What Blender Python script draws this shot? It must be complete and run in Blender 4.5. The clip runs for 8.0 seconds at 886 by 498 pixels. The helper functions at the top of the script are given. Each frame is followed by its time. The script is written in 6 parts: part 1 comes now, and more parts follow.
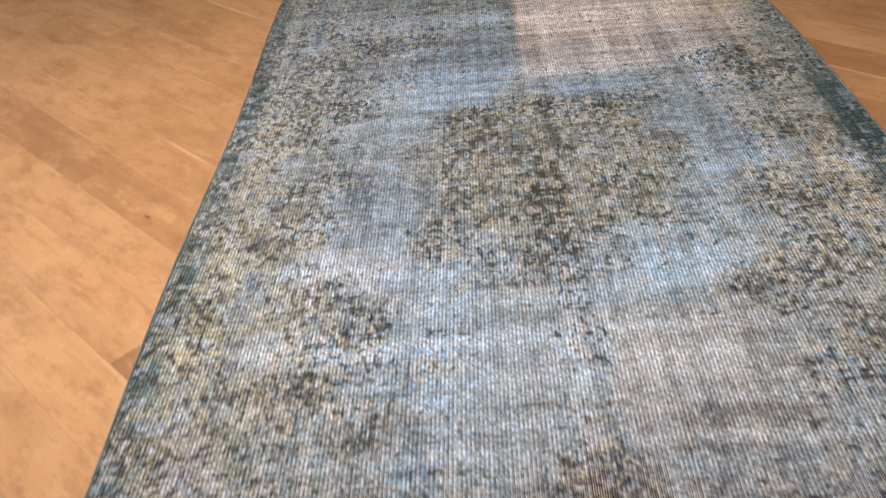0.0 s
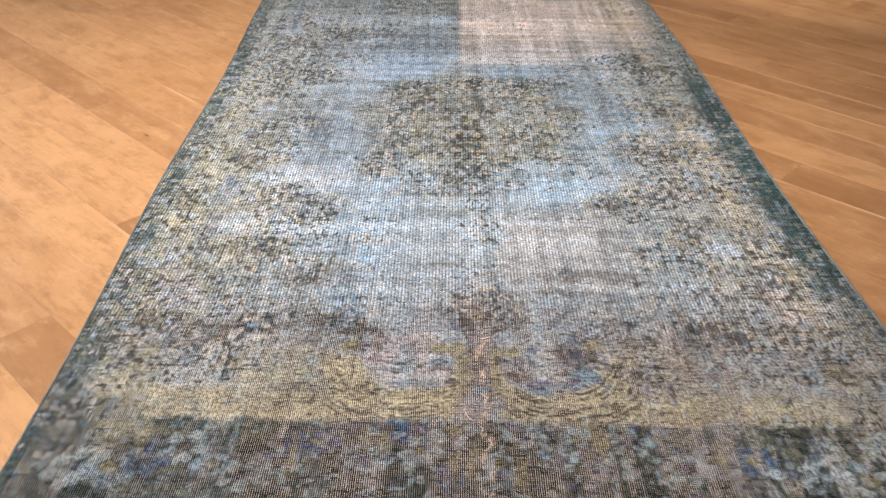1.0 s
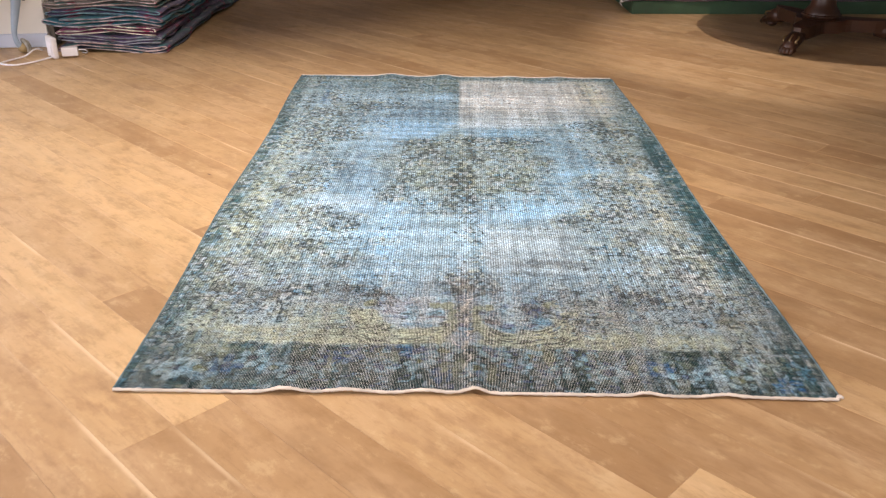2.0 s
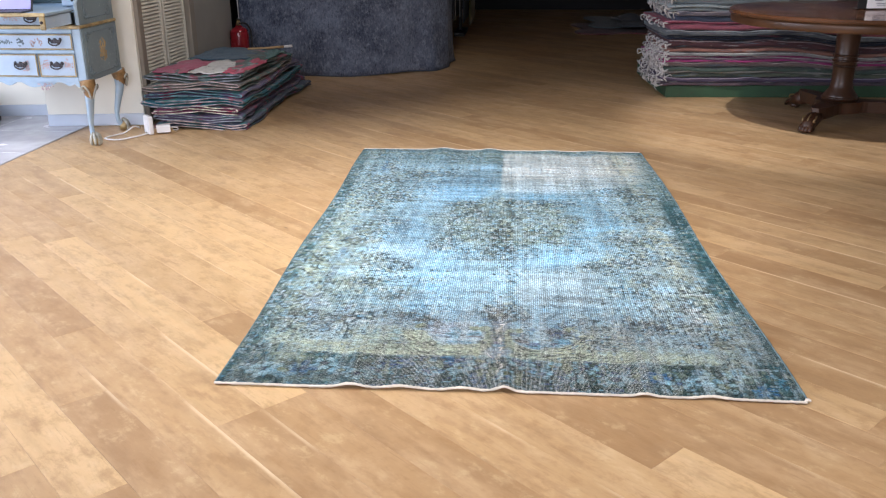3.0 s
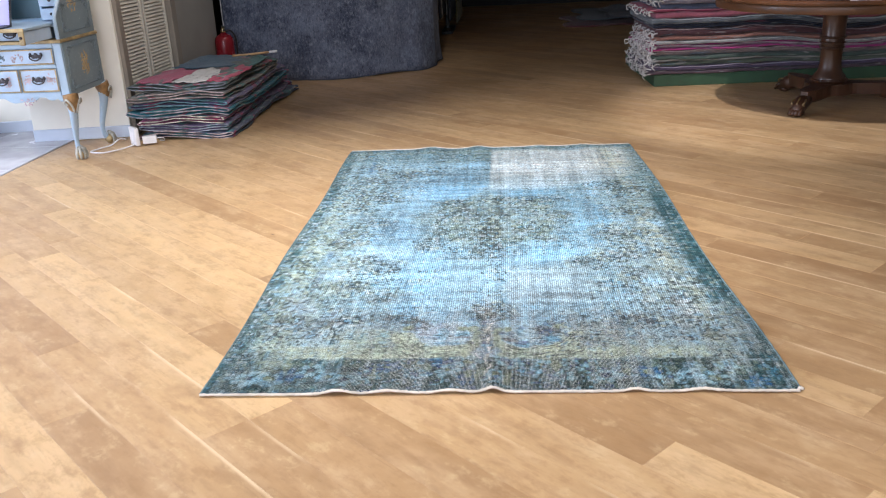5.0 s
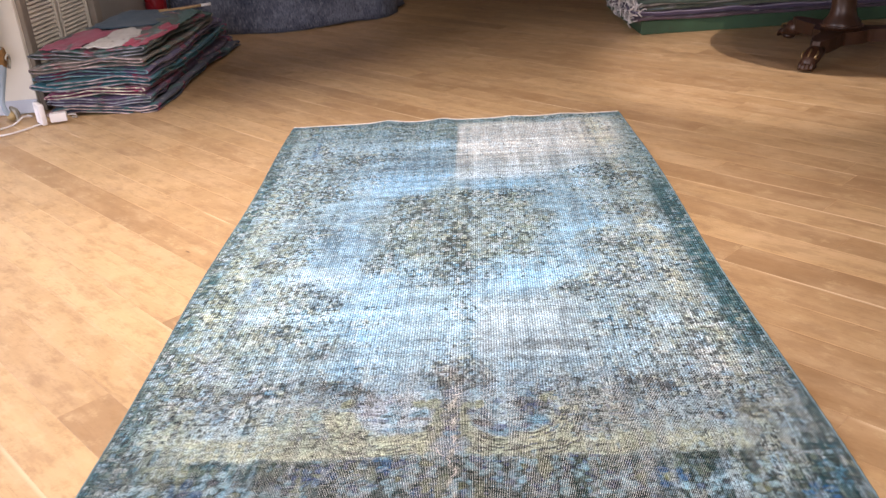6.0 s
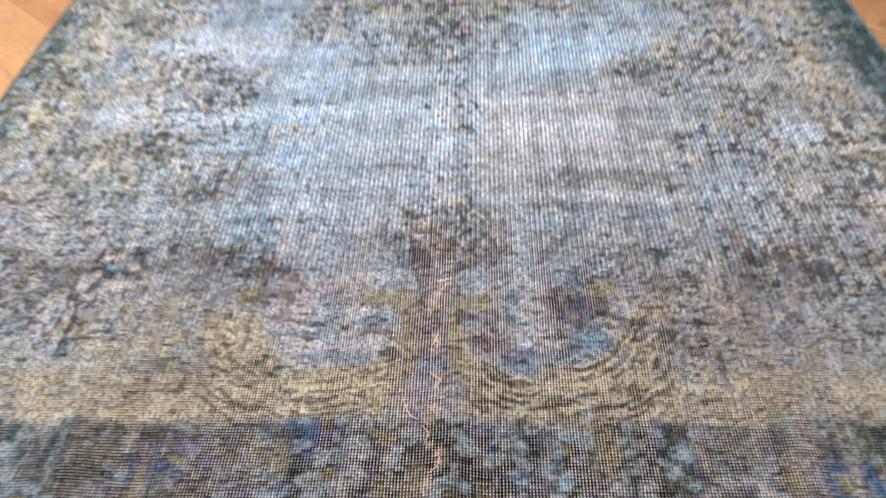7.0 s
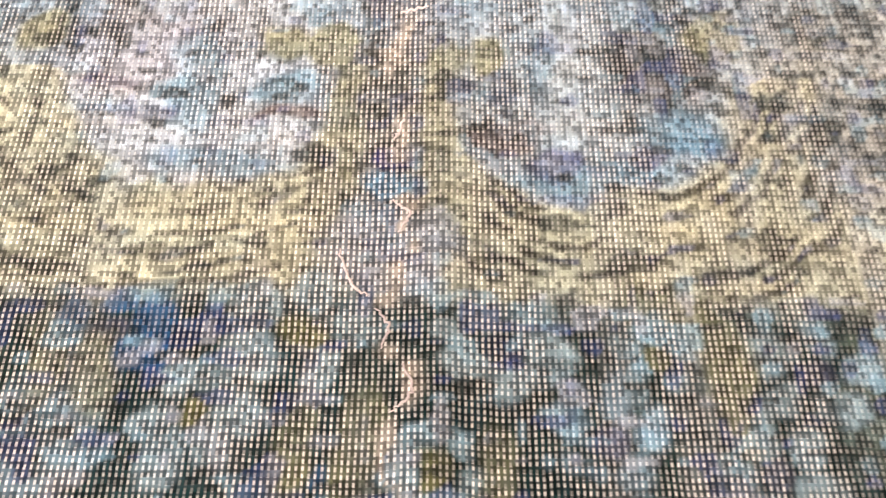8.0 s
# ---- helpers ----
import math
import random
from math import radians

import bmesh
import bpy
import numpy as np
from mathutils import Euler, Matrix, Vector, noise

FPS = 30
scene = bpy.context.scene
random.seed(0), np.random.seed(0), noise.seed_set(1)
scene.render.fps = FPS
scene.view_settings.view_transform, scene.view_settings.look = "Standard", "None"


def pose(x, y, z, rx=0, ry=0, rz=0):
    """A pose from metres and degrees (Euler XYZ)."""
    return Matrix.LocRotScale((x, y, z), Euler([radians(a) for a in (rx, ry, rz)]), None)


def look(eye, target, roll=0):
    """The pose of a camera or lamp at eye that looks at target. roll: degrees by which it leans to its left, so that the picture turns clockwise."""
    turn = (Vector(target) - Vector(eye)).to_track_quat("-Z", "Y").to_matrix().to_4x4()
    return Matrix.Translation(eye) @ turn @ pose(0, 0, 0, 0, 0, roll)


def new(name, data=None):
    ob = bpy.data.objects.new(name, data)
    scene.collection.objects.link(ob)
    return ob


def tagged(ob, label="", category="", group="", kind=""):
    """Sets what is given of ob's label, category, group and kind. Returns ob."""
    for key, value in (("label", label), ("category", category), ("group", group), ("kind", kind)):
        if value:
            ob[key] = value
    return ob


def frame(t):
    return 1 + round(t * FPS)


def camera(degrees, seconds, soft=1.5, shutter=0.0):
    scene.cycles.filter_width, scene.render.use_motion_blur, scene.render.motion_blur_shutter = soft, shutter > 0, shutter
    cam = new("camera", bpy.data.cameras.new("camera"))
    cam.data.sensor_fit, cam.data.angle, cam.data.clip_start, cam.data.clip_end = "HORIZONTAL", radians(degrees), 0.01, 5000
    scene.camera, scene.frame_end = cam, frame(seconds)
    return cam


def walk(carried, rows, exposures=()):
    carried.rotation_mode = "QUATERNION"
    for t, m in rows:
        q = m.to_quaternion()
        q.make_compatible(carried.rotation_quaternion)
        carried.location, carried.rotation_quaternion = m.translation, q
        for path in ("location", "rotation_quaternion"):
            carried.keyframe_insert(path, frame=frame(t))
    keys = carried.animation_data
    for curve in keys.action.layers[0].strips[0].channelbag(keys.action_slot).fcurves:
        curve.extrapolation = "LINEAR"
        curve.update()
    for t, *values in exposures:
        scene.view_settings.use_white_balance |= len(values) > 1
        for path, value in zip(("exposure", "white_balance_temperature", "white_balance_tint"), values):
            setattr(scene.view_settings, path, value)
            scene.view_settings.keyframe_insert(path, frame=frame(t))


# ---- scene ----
cam = camera(54.6, 8.0, 1.15, 0.28)
# seconds, stops, kelvin, tint
EXPOSURES = [(0.0, -0.72, 8100, 40), (0.5, -0.56, 8050, 41), (1.2, -0.40, 7800, 36), (2.5, -0.11, 6300, 20), (4.0, 0.04, 5800, 15), (5.5, 0.03, 6000, 18), (6.0, 0.06, 6600, 27), (6.5, -0.18, 6900, 29), (7.0, -0.40, 7300, 38), (7.5, 0.16, 7500, 29), (8.0, 0.20, 7700, 34)]
PATH = [
    (0, (-0.158, -0.321, 1.133), (-0.285, 1.285, -0.052), -6.2),
    (0.5, (-0.148, -0.63, 1.125), (-0.202, 0.964, -0.082), -1.0),
    (1, (-0.089, -0.962, 1.15), (-0.101, 0.715, 0.059), 0.5),
    (1.2, (-0.064, -1.105, 1.153), (-0.089, 0.609, 0.123), 0.2),
    (2.3, (-0.018, -1.88, 1.221), (-0.072, -0.06, 0.395), 0.8),
    (2.5, (0.012, -1.993, 1.224), (-0.082, -0.157, 0.436), 0.5),
    (3, (0.02, -2.211, 1.27), (-0.144, -0.343, 0.574), -0.3),
    (3.5, (-0.014, -2.399, 1.273), (-0.15, -0.521, 0.601), 0.1),
    (4, (-0.018, -2.495, 1.282), (-0.133, -0.612, 0.618), 0.3),
    (4.2, (-0.007, -2.476, 1.278), (-0.125, -0.594, 0.611), -0.0),
    (5.3, (0.084, -1.947, 1.26), (-0.091, -0.089, 0.54), -3.2),
    (5.5, (0.068, -1.768, 1.266), (-0.101, 0.082, 0.526), -2.8),
    (6, (0.096, -1.383, 1.271), (-0.02, 0.428, 0.431), -3.9),
    (6.4, (0.131, -1.022, 1.15), (-0.036, 0.693, 0.134), -3.5),
    (6.5, (0.132, -0.92, 1.132), (-0.038, 0.753, 0.049), -2.9),
    (6.6, (0.135, -0.828, 1.081), (-0.045, 0.808, -0.055), -3.3),
    (6.9, (0.07, -0.521, 0.904), (-0.062, 1.021, -0.362), -3.7),
    (7, (0.052, -0.433, 0.874), (-0.05, 1.043, -0.471), -3.3),
    (7.1, (0.036, -0.343, 0.816), (-0.028, 1.074, -0.593), -2.4),
    (7.2, (0.005, -0.28, 0.717), (0.024, 1.126, -0.706), 2.1),
    (7.4, (0.012, -0.163, 0.638), (0.076, 1.063, -0.94), 2.1),
    (7.5, (0.002, -0.121, 0.597), (0.104, 1.035, -1.033), 4.3),
    (7.8, (0.002, -0.052, 0.53), (0.089, 0.955, -1.196), 5.4),
    (8, (-0.001, -0.028, 0.51), (0.048, 0.914, -1.254), 3.4),
]
walk(cam, [(t, look(eye, target, roll)) for t, eye, target, roll in PATH], EXPOSURES)

# ---------------------------------------------------------------- light
world = bpy.data.worlds.new("world")
scene.world = world
world.use_nodes = True
sky = world.node_tree.nodes.new("ShaderNodeTexSky")
sky.sky_type, sky.sun_disc, sky.sun_elevation, sky.sun_rotation = "NISHITA", False, radians(35), radians(200)
world.node_tree.nodes["Background"].inputs[1].default_value = 0.08
world.node_tree.links.new(sky.outputs[0], world.node_tree.nodes["Background"].inputs[0])


def area(name, eye, target, sx, sy, watts, colour):
    lamp = bpy.data.lights.new(name, "AREA")
    lamp.shape, lamp.size, lamp.size_y, lamp.energy, lamp.color = "RECTANGLE", sx, sy, watts, colour
    ob = new(name, lamp)
    ob.matrix_world = look(eye, target)
    return ob


def spot(name, eye, target, watts, degrees, blend, radius, colour):
    lamp = bpy.data.lights.new(name, "SPOT")
    lamp.energy, lamp.spot_size, lamp.spot_blend, lamp.shadow_soft_size, lamp.color = watts, radians(degrees), blend, radius, colour
    ob = new(name, lamp)
    ob.matrix_world = look(eye, target)
    return ob


DAY, WARM = (0.95, 0.97, 1.0), (1.0, 0.91, 0.78)
area("shop_window_daylight", (-1.3, -4.55, 1.75), (-0.8, 3, 0.2), 4.2, 2.3, 148, DAY)
area("entrance_daylight", (-4.75, 1.3, 1.5), (0, 1.0, 0.1), 2.6, 2.4, 165, (0.86, 0.92, 1.0))
spot("ceiling_spot", (0.90, 2.73, 4.1), (2.05, 3.75, 0), 440, 40, 0.6, 0.05, WARM)
spot("ceiling_spot", (-0.6, 3.4, 4.1), (-1.5, 5.8, 1.1), 120, 44, 0.9, 0.06, WARM)
# unseen fill spot, added to brighten the pier, louvres and desk side
spot("ceiling_spot", (0.1, 2.4, 4.1), (-2.55, 3.5, 1.15), 290, 44, 0.9, 0.06, WARM)
spot("ceiling_spot", (0.3, 2.7, 4.1), (0.70, 3.95, 0), 125, 44, 0.9, 0.06, WARM)
spot("ceiling_spot", (-0.2, 0.6, 4.1), (-0.05, 2.1, 0), 560, 54, 0.9, 0.06, WARM)
spot("ceiling_spot", (-1.2, 0.2, 4.1), (-1.5, 1.0, 0), 590, 70, 0.9, 0.06, WARM)
spot("ceiling_spot", (1.2, -1.9, 4.1), (1.5, -0.8, 0), 620, 74, 0.9, 0.06, WARM)


# ---------------------------------------------------------------- mesh helpers
def mesh_of(name, bm):
    me = bpy.data.meshes.new(name)
    bm.normal_update()
    bm.to_mesh(me)
    bm.free()
    return me


def part(name, bm, material, parent=None, label="", smooth=False):
    me = mesh_of(name, bm)
    me.materials.append(material)
    if smooth:
        me.polygons.foreach_set("use_smooth", [True] * len(me.polygons))
    ob = new(name, me)
    ob.parent = parent
    if label:
        tagged(ob, label)
    return ob


def empty(name, x, y, z, rz=0, label="", category="", group="", kind=""):
    ob = new(name)
    ob.matrix_world = pose(x, y, z, 0, 0, rz)
    return tagged(ob, label, category, group, kind)


def box(x0, x1, y0, y1, z0, z1, bevel=0.0, bm=None, segments=1):
    out = bm or bmesh.new()
    m = Matrix.Translation(((x0 + x1) / 2, (y0 + y1) / 2, (z0 + z1) / 2)) @ Matrix.Diagonal((x1 - x0, y1 - y0, z1 - z0, 1))
    made = bmesh.ops.create_cube(out, size=1, matrix=m)["verts"]
    if bevel:
        edges = list({e for v in made for e in v.link_edges})
        bmesh.ops.bevel(out, geom=edges, offset=bevel, segments=segments, affect="EDGES", profile=0.6)
    return out


def lathe(profile, n=32, bm=None, cx=0.0, cy=0.0):
    """A turned solid from (radius, height) pairs, bottom to top."""
    out = bm or bmesh.new()
    rings = []
    for r, z in profile:
        rings.append([out.verts.new((cx + r * math.cos(2 * math.pi * i / n), cy + r * math.sin(2 * math.pi * i / n), z)) for i in range(n)])
    for a, b in zip(rings, rings[1:]):
        for i in range(n):
            out.faces.new((a[i], a[(i + 1) % n], b[(i + 1) % n], b[i]))
    out.faces.new(rings[0][::-1])
    out.faces.new(rings[-1])
    return out


def tube(points, radii, n=8, bm=None, flat=1.0):
    """A round bar through points; radii one number or one a point."""
    out = bm or bmesh.new()
    pts = [Vector(p) for p in points]
    if not hasattr(radii, "__len__"):
        radii = [radii] * len(pts)
    rings, side = [], None
    for i, p in enumerate(pts):
        d = (pts[min(i + 1, len(pts) - 1)] - pts[max(i - 1, 0)]).normalized()
        if side is None:
            side = d.orthogonal().normalized()
        side = (side - d * side.dot(d)).normalized()
        up = d.cross(side)
        rings.append([out.verts.new(p + radii[i] * (math.cos(2 * math.pi * k / n) * side + flat * math.sin(2 * math.pi * k / n) * up)) for k in range(n)])
    for a, b in zip(rings, rings[1:]):
        for k in range(n):
            out.faces.new((a[k], a[(k + 1) % n], b[(k + 1) % n], b[k]))
    out.faces.new(rings[0][::-1])
    out.faces.new(rings[-1])
    return out


def ball(cx, cy, cz, rx, ry, rz, bm=None, u=12, v=8):
    out = bm or bmesh.new()
    bmesh.ops.create_uvsphere(out, u_segments=u, v_segments=v, radius=1, matrix=Matrix.Translation((cx, cy, cz)) @ Matrix.Diagonal((rx, ry, rz, 1)))
    return out


def smooth_curve(pts, n):
    """n points on a Catmull-Rom curve through pts."""
    P = [Vector(p) for p in pts]
    out = []
    for i in range(n):
        f = i / (n - 1) * (len(P) - 1)
        k = min(int(f), len(P) - 2)
        t = f - k
        a, b, c, d = P[max(k - 1, 0)], P[k], P[k + 1], P[min(k + 2, len(P) - 1)]
        out.append(0.5 * (2 * b + (c - a) * t + (2 * a - 5 * b + 4 * c - d) * t * t + (3 * b - a - 3 * c + d) * t ** 3))
    return out


# ---------------------------------------------------------------- material helpers
class Nodes:
    def __init__(self, name):
        self.mat = bpy.data.materials.new(name)
        self.mat.use_nodes = True
        self.tree = self.mat.node_tree
        self.bsdf = self.tree.nodes["Principled BSDF"]

    def put(self, socket, value):
        if isinstance(value, bpy.types.NodeSocket):
            self.tree.links.new(value, socket)
        elif hasattr(value, "__len__") and len(value) == 3 and len(socket.default_value) == 4:
            socket.default_value = (*value, 1)
        else:
            socket.default_value = value

    def node(self, kind, **sockets):
        n = self.tree.nodes.new(kind)
        for key, value in sockets.items():
            self.put(n.inputs[int(key[1:])] if key[0] == "i" and key[1:].isdigit() else n.inputs[key], value)
        return n

    def math(self, op, a, b=0.0, c=0.0, clamp=False):
        n = self.tree.nodes.new("ShaderNodeMath")
        n.operation, n.use_clamp = op, clamp
        for s, v in zip(n.inputs, (a, b, c)):
            self.put(s, v)
        return n.outputs[0]

    def mix(self, f, a, b, blend="MIX"):
        n = self.tree.nodes.new("ShaderNodeMix")
        n.data_type, n.blend_type = "RGBA", blend
        self.put(n.inputs[0], f), self.put(n.inputs[6], a), self.put(n.inputs[7], b)
        return n.outputs[2]

    def ramp(self, f, lo, hi, a=0.0, b=1.0):
        n = self.tree.nodes.new("ShaderNodeMapRange")
        n.interpolation_type = "SMOOTHSTEP"
        for s, v in zip(n.inputs, (f, lo, hi, a, b)):
            self.put(s, v)
        return n.outputs[0]

    def coords(self, sx=1.0, sy=1.0, sz=1.0, source="Object"):
        c = self.tree.nodes.new("ShaderNodeTexCoord")
        m = self.tree.nodes.new("ShaderNodeMapping")
        m.inputs["Scale"].default_value = (sx, sy, sz)
        self.tree.links.new(c.outputs[source], m.inputs[0])
        return m.outputs[0]

    def noise(self, vector, scale, detail=4.0, rough=0.55):
        n = self.tree.nodes.new("ShaderNodeTexNoise")
        self.put(n.inputs["Vector"], vector)
        n.inputs["Scale"].default_value, n.inputs["Detail"].default_value, n.inputs["Roughness"].default_value = scale, detail, rough
        return n.outputs[0]

    def bump(self, height, strength, distance):
        n = self.node("ShaderNodeBump", Strength=strength, Distance=distance, Height=height)
        self.tree.links.new(n.outputs[0], self.bsdf.inputs["Normal"])

    def out(self, colour, rough=0.6, metal=0.0, spec=0.5, sheen=0.0):
        self.put(self.bsdf.inputs["Base Color"], colour)
        self.put(self.bsdf.inputs["Roughness"], rough)
        self.put(self.bsdf.inputs["Metallic"], metal)
        self.put(self.bsdf.inputs["Specular IOR Level"], spec)
        if sheen:
            self.bsdf.inputs["Sheen Weight"].default_value = sheen
        return self.mat


def painted(name, colour, rough=0.5, spread=0.12, scale=14.0, grain=0.15, metal=0.0, wear=None):
    """Paint or stain with cloudy tone, fine grain and, if given, a colour that shows where it is worn."""
    g = Nodes(name)
    v = g.coords()
    cloud, fine = g.noise(v, scale * 0.35, 3), g.noise(v, scale * 8, 3)
    dark, light = [c * (1 - spread) for c in colour], [min(1, c * (1 + spread)) for c in colour]
    c = g.mix(g.ramp(cloud, 0.3, 0.7), dark, light)
    if wear:
        c = g.mix(g.math("MULTIPLY", g.ramp(g.noise(v, scale * 2.2, 5, 0.7), 0.58, 0.68), 0.7), c, wear)
    g.bump(fine, grain, 0.002)
    return g.out(c, g.ramp(cloud, 0.2, 0.8, rough - 0.08, rough + 0.08), metal)


def plank_material(name, single):
    """Oiled oak; tone from the object's colour, or from each island of a joined mesh."""
    g = Nodes(name)
    if single:
        info = g.tree.nodes.new("ShaderNodeObjectInfo")
        sep = g.node("ShaderNodeSeparateColor", i0=info.outputs["Color"])
        tone, rnd, sappy = sep.outputs[0], info.outputs["Random"], sep.outputs[1]
    else:
        rnd = g.tree.nodes.new("ShaderNodeNewGeometry").outputs["Random Per Island"]
        tone = g.ramp(rnd, 0.0, 1.0, 0.32, 0.68)
    c = g.tree.nodes.new("ShaderNodeTexCoord").outputs["Object"]
    add = g.tree.nodes.new("ShaderNodeVectorMath")
    add.operation = "ADD"
    off = g.node("ShaderNodeCombineXYZ", X=g.math("MULTIPLY", rnd, 37.0), Y=g.math("MULTIPLY", rnd, 91.0))
    g.put(add.inputs[0], c), g.put(add.inputs[1], off.outputs[0])
    stretch = g.node("ShaderNodeMapping", Vector=add.outputs[0], Scale=(1.2, 8.0, 1.0)).outputs[0]
    wide = g.node("ShaderNodeMapping", Vector=add.outputs[0], Scale=(1.0, 3.2, 1.0)).outputs[0]
    fine = g.node("ShaderNodeMapping", Vector=add.outputs[0], Scale=(6.0, 150.0, 1.0)).outputs[0]
    grain = g.noise(stretch, 1.6, 6, 0.62)
    cloud = g.noise(wide, 2.1, 4, 0.6)
    pores = g.noise(fine, 1.0, 3, 0.6)
    base = g.mix(g.ramp(tone, 0.05, 1.02), (0.345, 0.207, 0.099), (0.635, 0.440, 0.228))
    base = g.mix(g.ramp(grain, 0.42, 0.72, 0.0, 0.30), base, (0.29, 0.178, 0.092))
    base = g.mix(g.ramp(cloud, 0.42, 0.72, 0.0, 0.50), base, (0.64, 0.46, 0.27))
    base = g.mix(g.ramp(pores, 0.60, 0.74, 0.0, 0.30), base, (0.18, 0.09, 0.04))
    knots = g.tree.nodes.new("ShaderNodeTexVoronoi")
    g.put(knots.inputs["Vector"], g.node("ShaderNodeMapping", Vector=add.outputs[0], Scale=(1.6, 4.5, 1.0)).outputs[0])
    knots.inputs["Scale"].default_value = 1.0
    base = g.mix(g.ramp(knots.outputs["Distance"], 0.035, 0.012, 0.0, 0.8), base, (0.09, 0.045, 0.02))
    smear = g.noise(g.coords(1, 1, 1), 1.3, 3)
    stain = g.noise(g.node("ShaderNodeMapping", Vector=add.outputs[0], Scale=(1.0, 1.8, 1.0)).outputs[0], 3.6, 6, 0.65)
    base = g.mix(g.ramp(stain, 0.50, 0.72, 0.0, 0.42), base, (0.27, 0.165, 0.085))
    base = g.mix(g.ramp(stain, 0.44, 0.28, 0.0, 0.35), base, (0.66, 0.49, 0.30))
    # wide figure in the wood, and pale sapwood slivers along one edge of some boards
    figure = g.noise(g.node("ShaderNodeMapping", Vector=add.outputs[0], Scale=(0.8, 2.6, 1.0)).outputs[0], 5.5, 5, 0.7)
    base = g.mix(g.ramp(figure, 0.50, 0.64, 0.0, 0.36), base, (0.30, 0.175, 0.085))
    mottle = g.noise(g.node("ShaderNodeMapping", Vector=add.outputs[0], Scale=(1.0, 1.5, 1.0)).outputs[0], 9.0, 7, 0.72)
    base = g.mix(g.ramp(mottle, 0.50, 0.66, 0.0, 0.42), base, (0.315, 0.180, 0.078))
    base = g.mix(g.ramp(mottle, 0.47, 0.33, 0.0, 0.38), base, (0.68, 0.52, 0.30))
    rays = g.noise(g.node("ShaderNodeMapping", Vector=add.outputs[0], Scale=(9.0, 42.0, 1.0)).outputs[0], 1.0, 4, 0.7)
    base = g.mix(g.ramp(rays, 0.54, 0.70, 0.0, 0.24), base, (0.26, 0.15, 0.07))
    if single:
        edge = g.node("ShaderNodeSeparateXYZ", i0=c).outputs[1]
        along = g.noise(g.node("ShaderNodeMapping", Vector=add.outputs[0], Scale=(1.0, 0.05, 1.0)).outputs[0], 1.3, 2)
        some = g.math("MAXIMUM", g.math("MULTIPLY", g.ramp(along, 0.60, 0.70), 0.5), g.math("MULTIPLY", g.ramp(along, 0.42, 0.58), sappy))
        base = g.mix(g.math("MULTIPLY", g.ramp(edge, 0.057, 0.067), some), base, (0.82, 0.67, 0.45))
    g.bump(g.math("ADD", grain, g.math("MULTIPLY", pores, 0.5)), 0.12, 0.003)
    return g.out(base, g.ramp(smear, 0.3, 0.75, 0.34, 0.52), 0.0, 0.42)


def cloth_material(name, scale=60.0, pattern=0.5, patched=False):
    """Old dyed wool whose colour is the object's, with faded blotches, worn threads and a ribbed weave."""
    g = Nodes(name)
    info = g.tree.nodes.new("ShaderNodeObjectInfo")
    v = g.coords()
    blot, mid, fine = g.noise(v, 5.0, 4, 0.6), g.noise(v, 22.0, 4, 0.65), g.noise(v, scale * 4, 3, 0.6)
    c = g.mix(g.ramp(blot, 0.42, 0.68, 0.0, pattern * 0.6), info.outputs["Color"], (0.17, 0.18, 0.20))
    if patched:
        c = g.mix(g.ramp(g.noise(v, 7.0, 2, 0.5), 0.60, 0.66, 0.0, 0.7), c, (0.36, 0.05, 0.10))
        c = g.mix(g.ramp(g.noise(g.coords(1.3, 1.1, 2.0), 8.0, 2, 0.5), 0.56, 0.62, 0.0, 0.8), c, (0.06, 0.19, 0.18))
        c = g.mix(g.ramp(g.noise(g.coords(0.8, 1.3, 9.0), 9.0, 2, 0.5), 0.60, 0.66, 0.0, 0.6), c, (0.42, 0.39, 0.35))
    c = g.mix(g.ramp(mid, 0.58, 0.74, 0.0, 0.22), c, (0.42, 0.40, 0.38))
    c = g.mix(g.ramp(mid, 0.42, 0.30, 0.0, 0.6), c, (0.04, 0.04, 0.05))
    c = g.mix(g.ramp(fine, 0.58, 0.78, 0.0, 0.15), c, (0.50, 0.48, 0.45))
    g.bump(g.math("ADD", fine, mid), 0.5, 0.004)
    return g.out(c, 0.92, 0.0, 0.2, 0.15)


def pile_material():
    """Edges of folded rugs: the object's colour with short dashes of other wool along the fold."""
    g = Nodes("folded_wool_edges")
    info = g.tree.nodes.new("ShaderNodeObjectInfo")
    c, fine = info.outputs["Color"], g.noise(g.coords(), 240.0, 3, 0.6)
    for sx, sz, lo, hi, power, colour in ((5.0, 50.0, 0.58, 0.64, 0.55, (0.045, 0.045, 0.06)), (7.0, 70.0, 0.63, 0.67, 0.45, (0.46, 0.45, 0.43)), (3.0, 45.0, 0.64, 0.69, 0.4, (0.26, 0.06, 0.10)), (4.0, 50.0, 0.63, 0.68, 0.5, (0.10, 0.17, 0.22)), (45.0, 200.0, 0.58, 0.66, 0.55, (0.05, 0.05, 0.07))):
        c = g.mix(g.ramp(g.noise(g.coords(sx, 3.0, sz), 1.0, 2, 0.5), lo, hi, 0.0, power), c, colour)
    c = g.mix(g.ramp(fine, 0.55, 0.75, 0.0, 0.10), c, (0.50, 0.48, 0.46))
    g.bump(fine, 0.6, 0.004)
    return g.out(c, 0.93, 0.0, 0.2, 0.15)


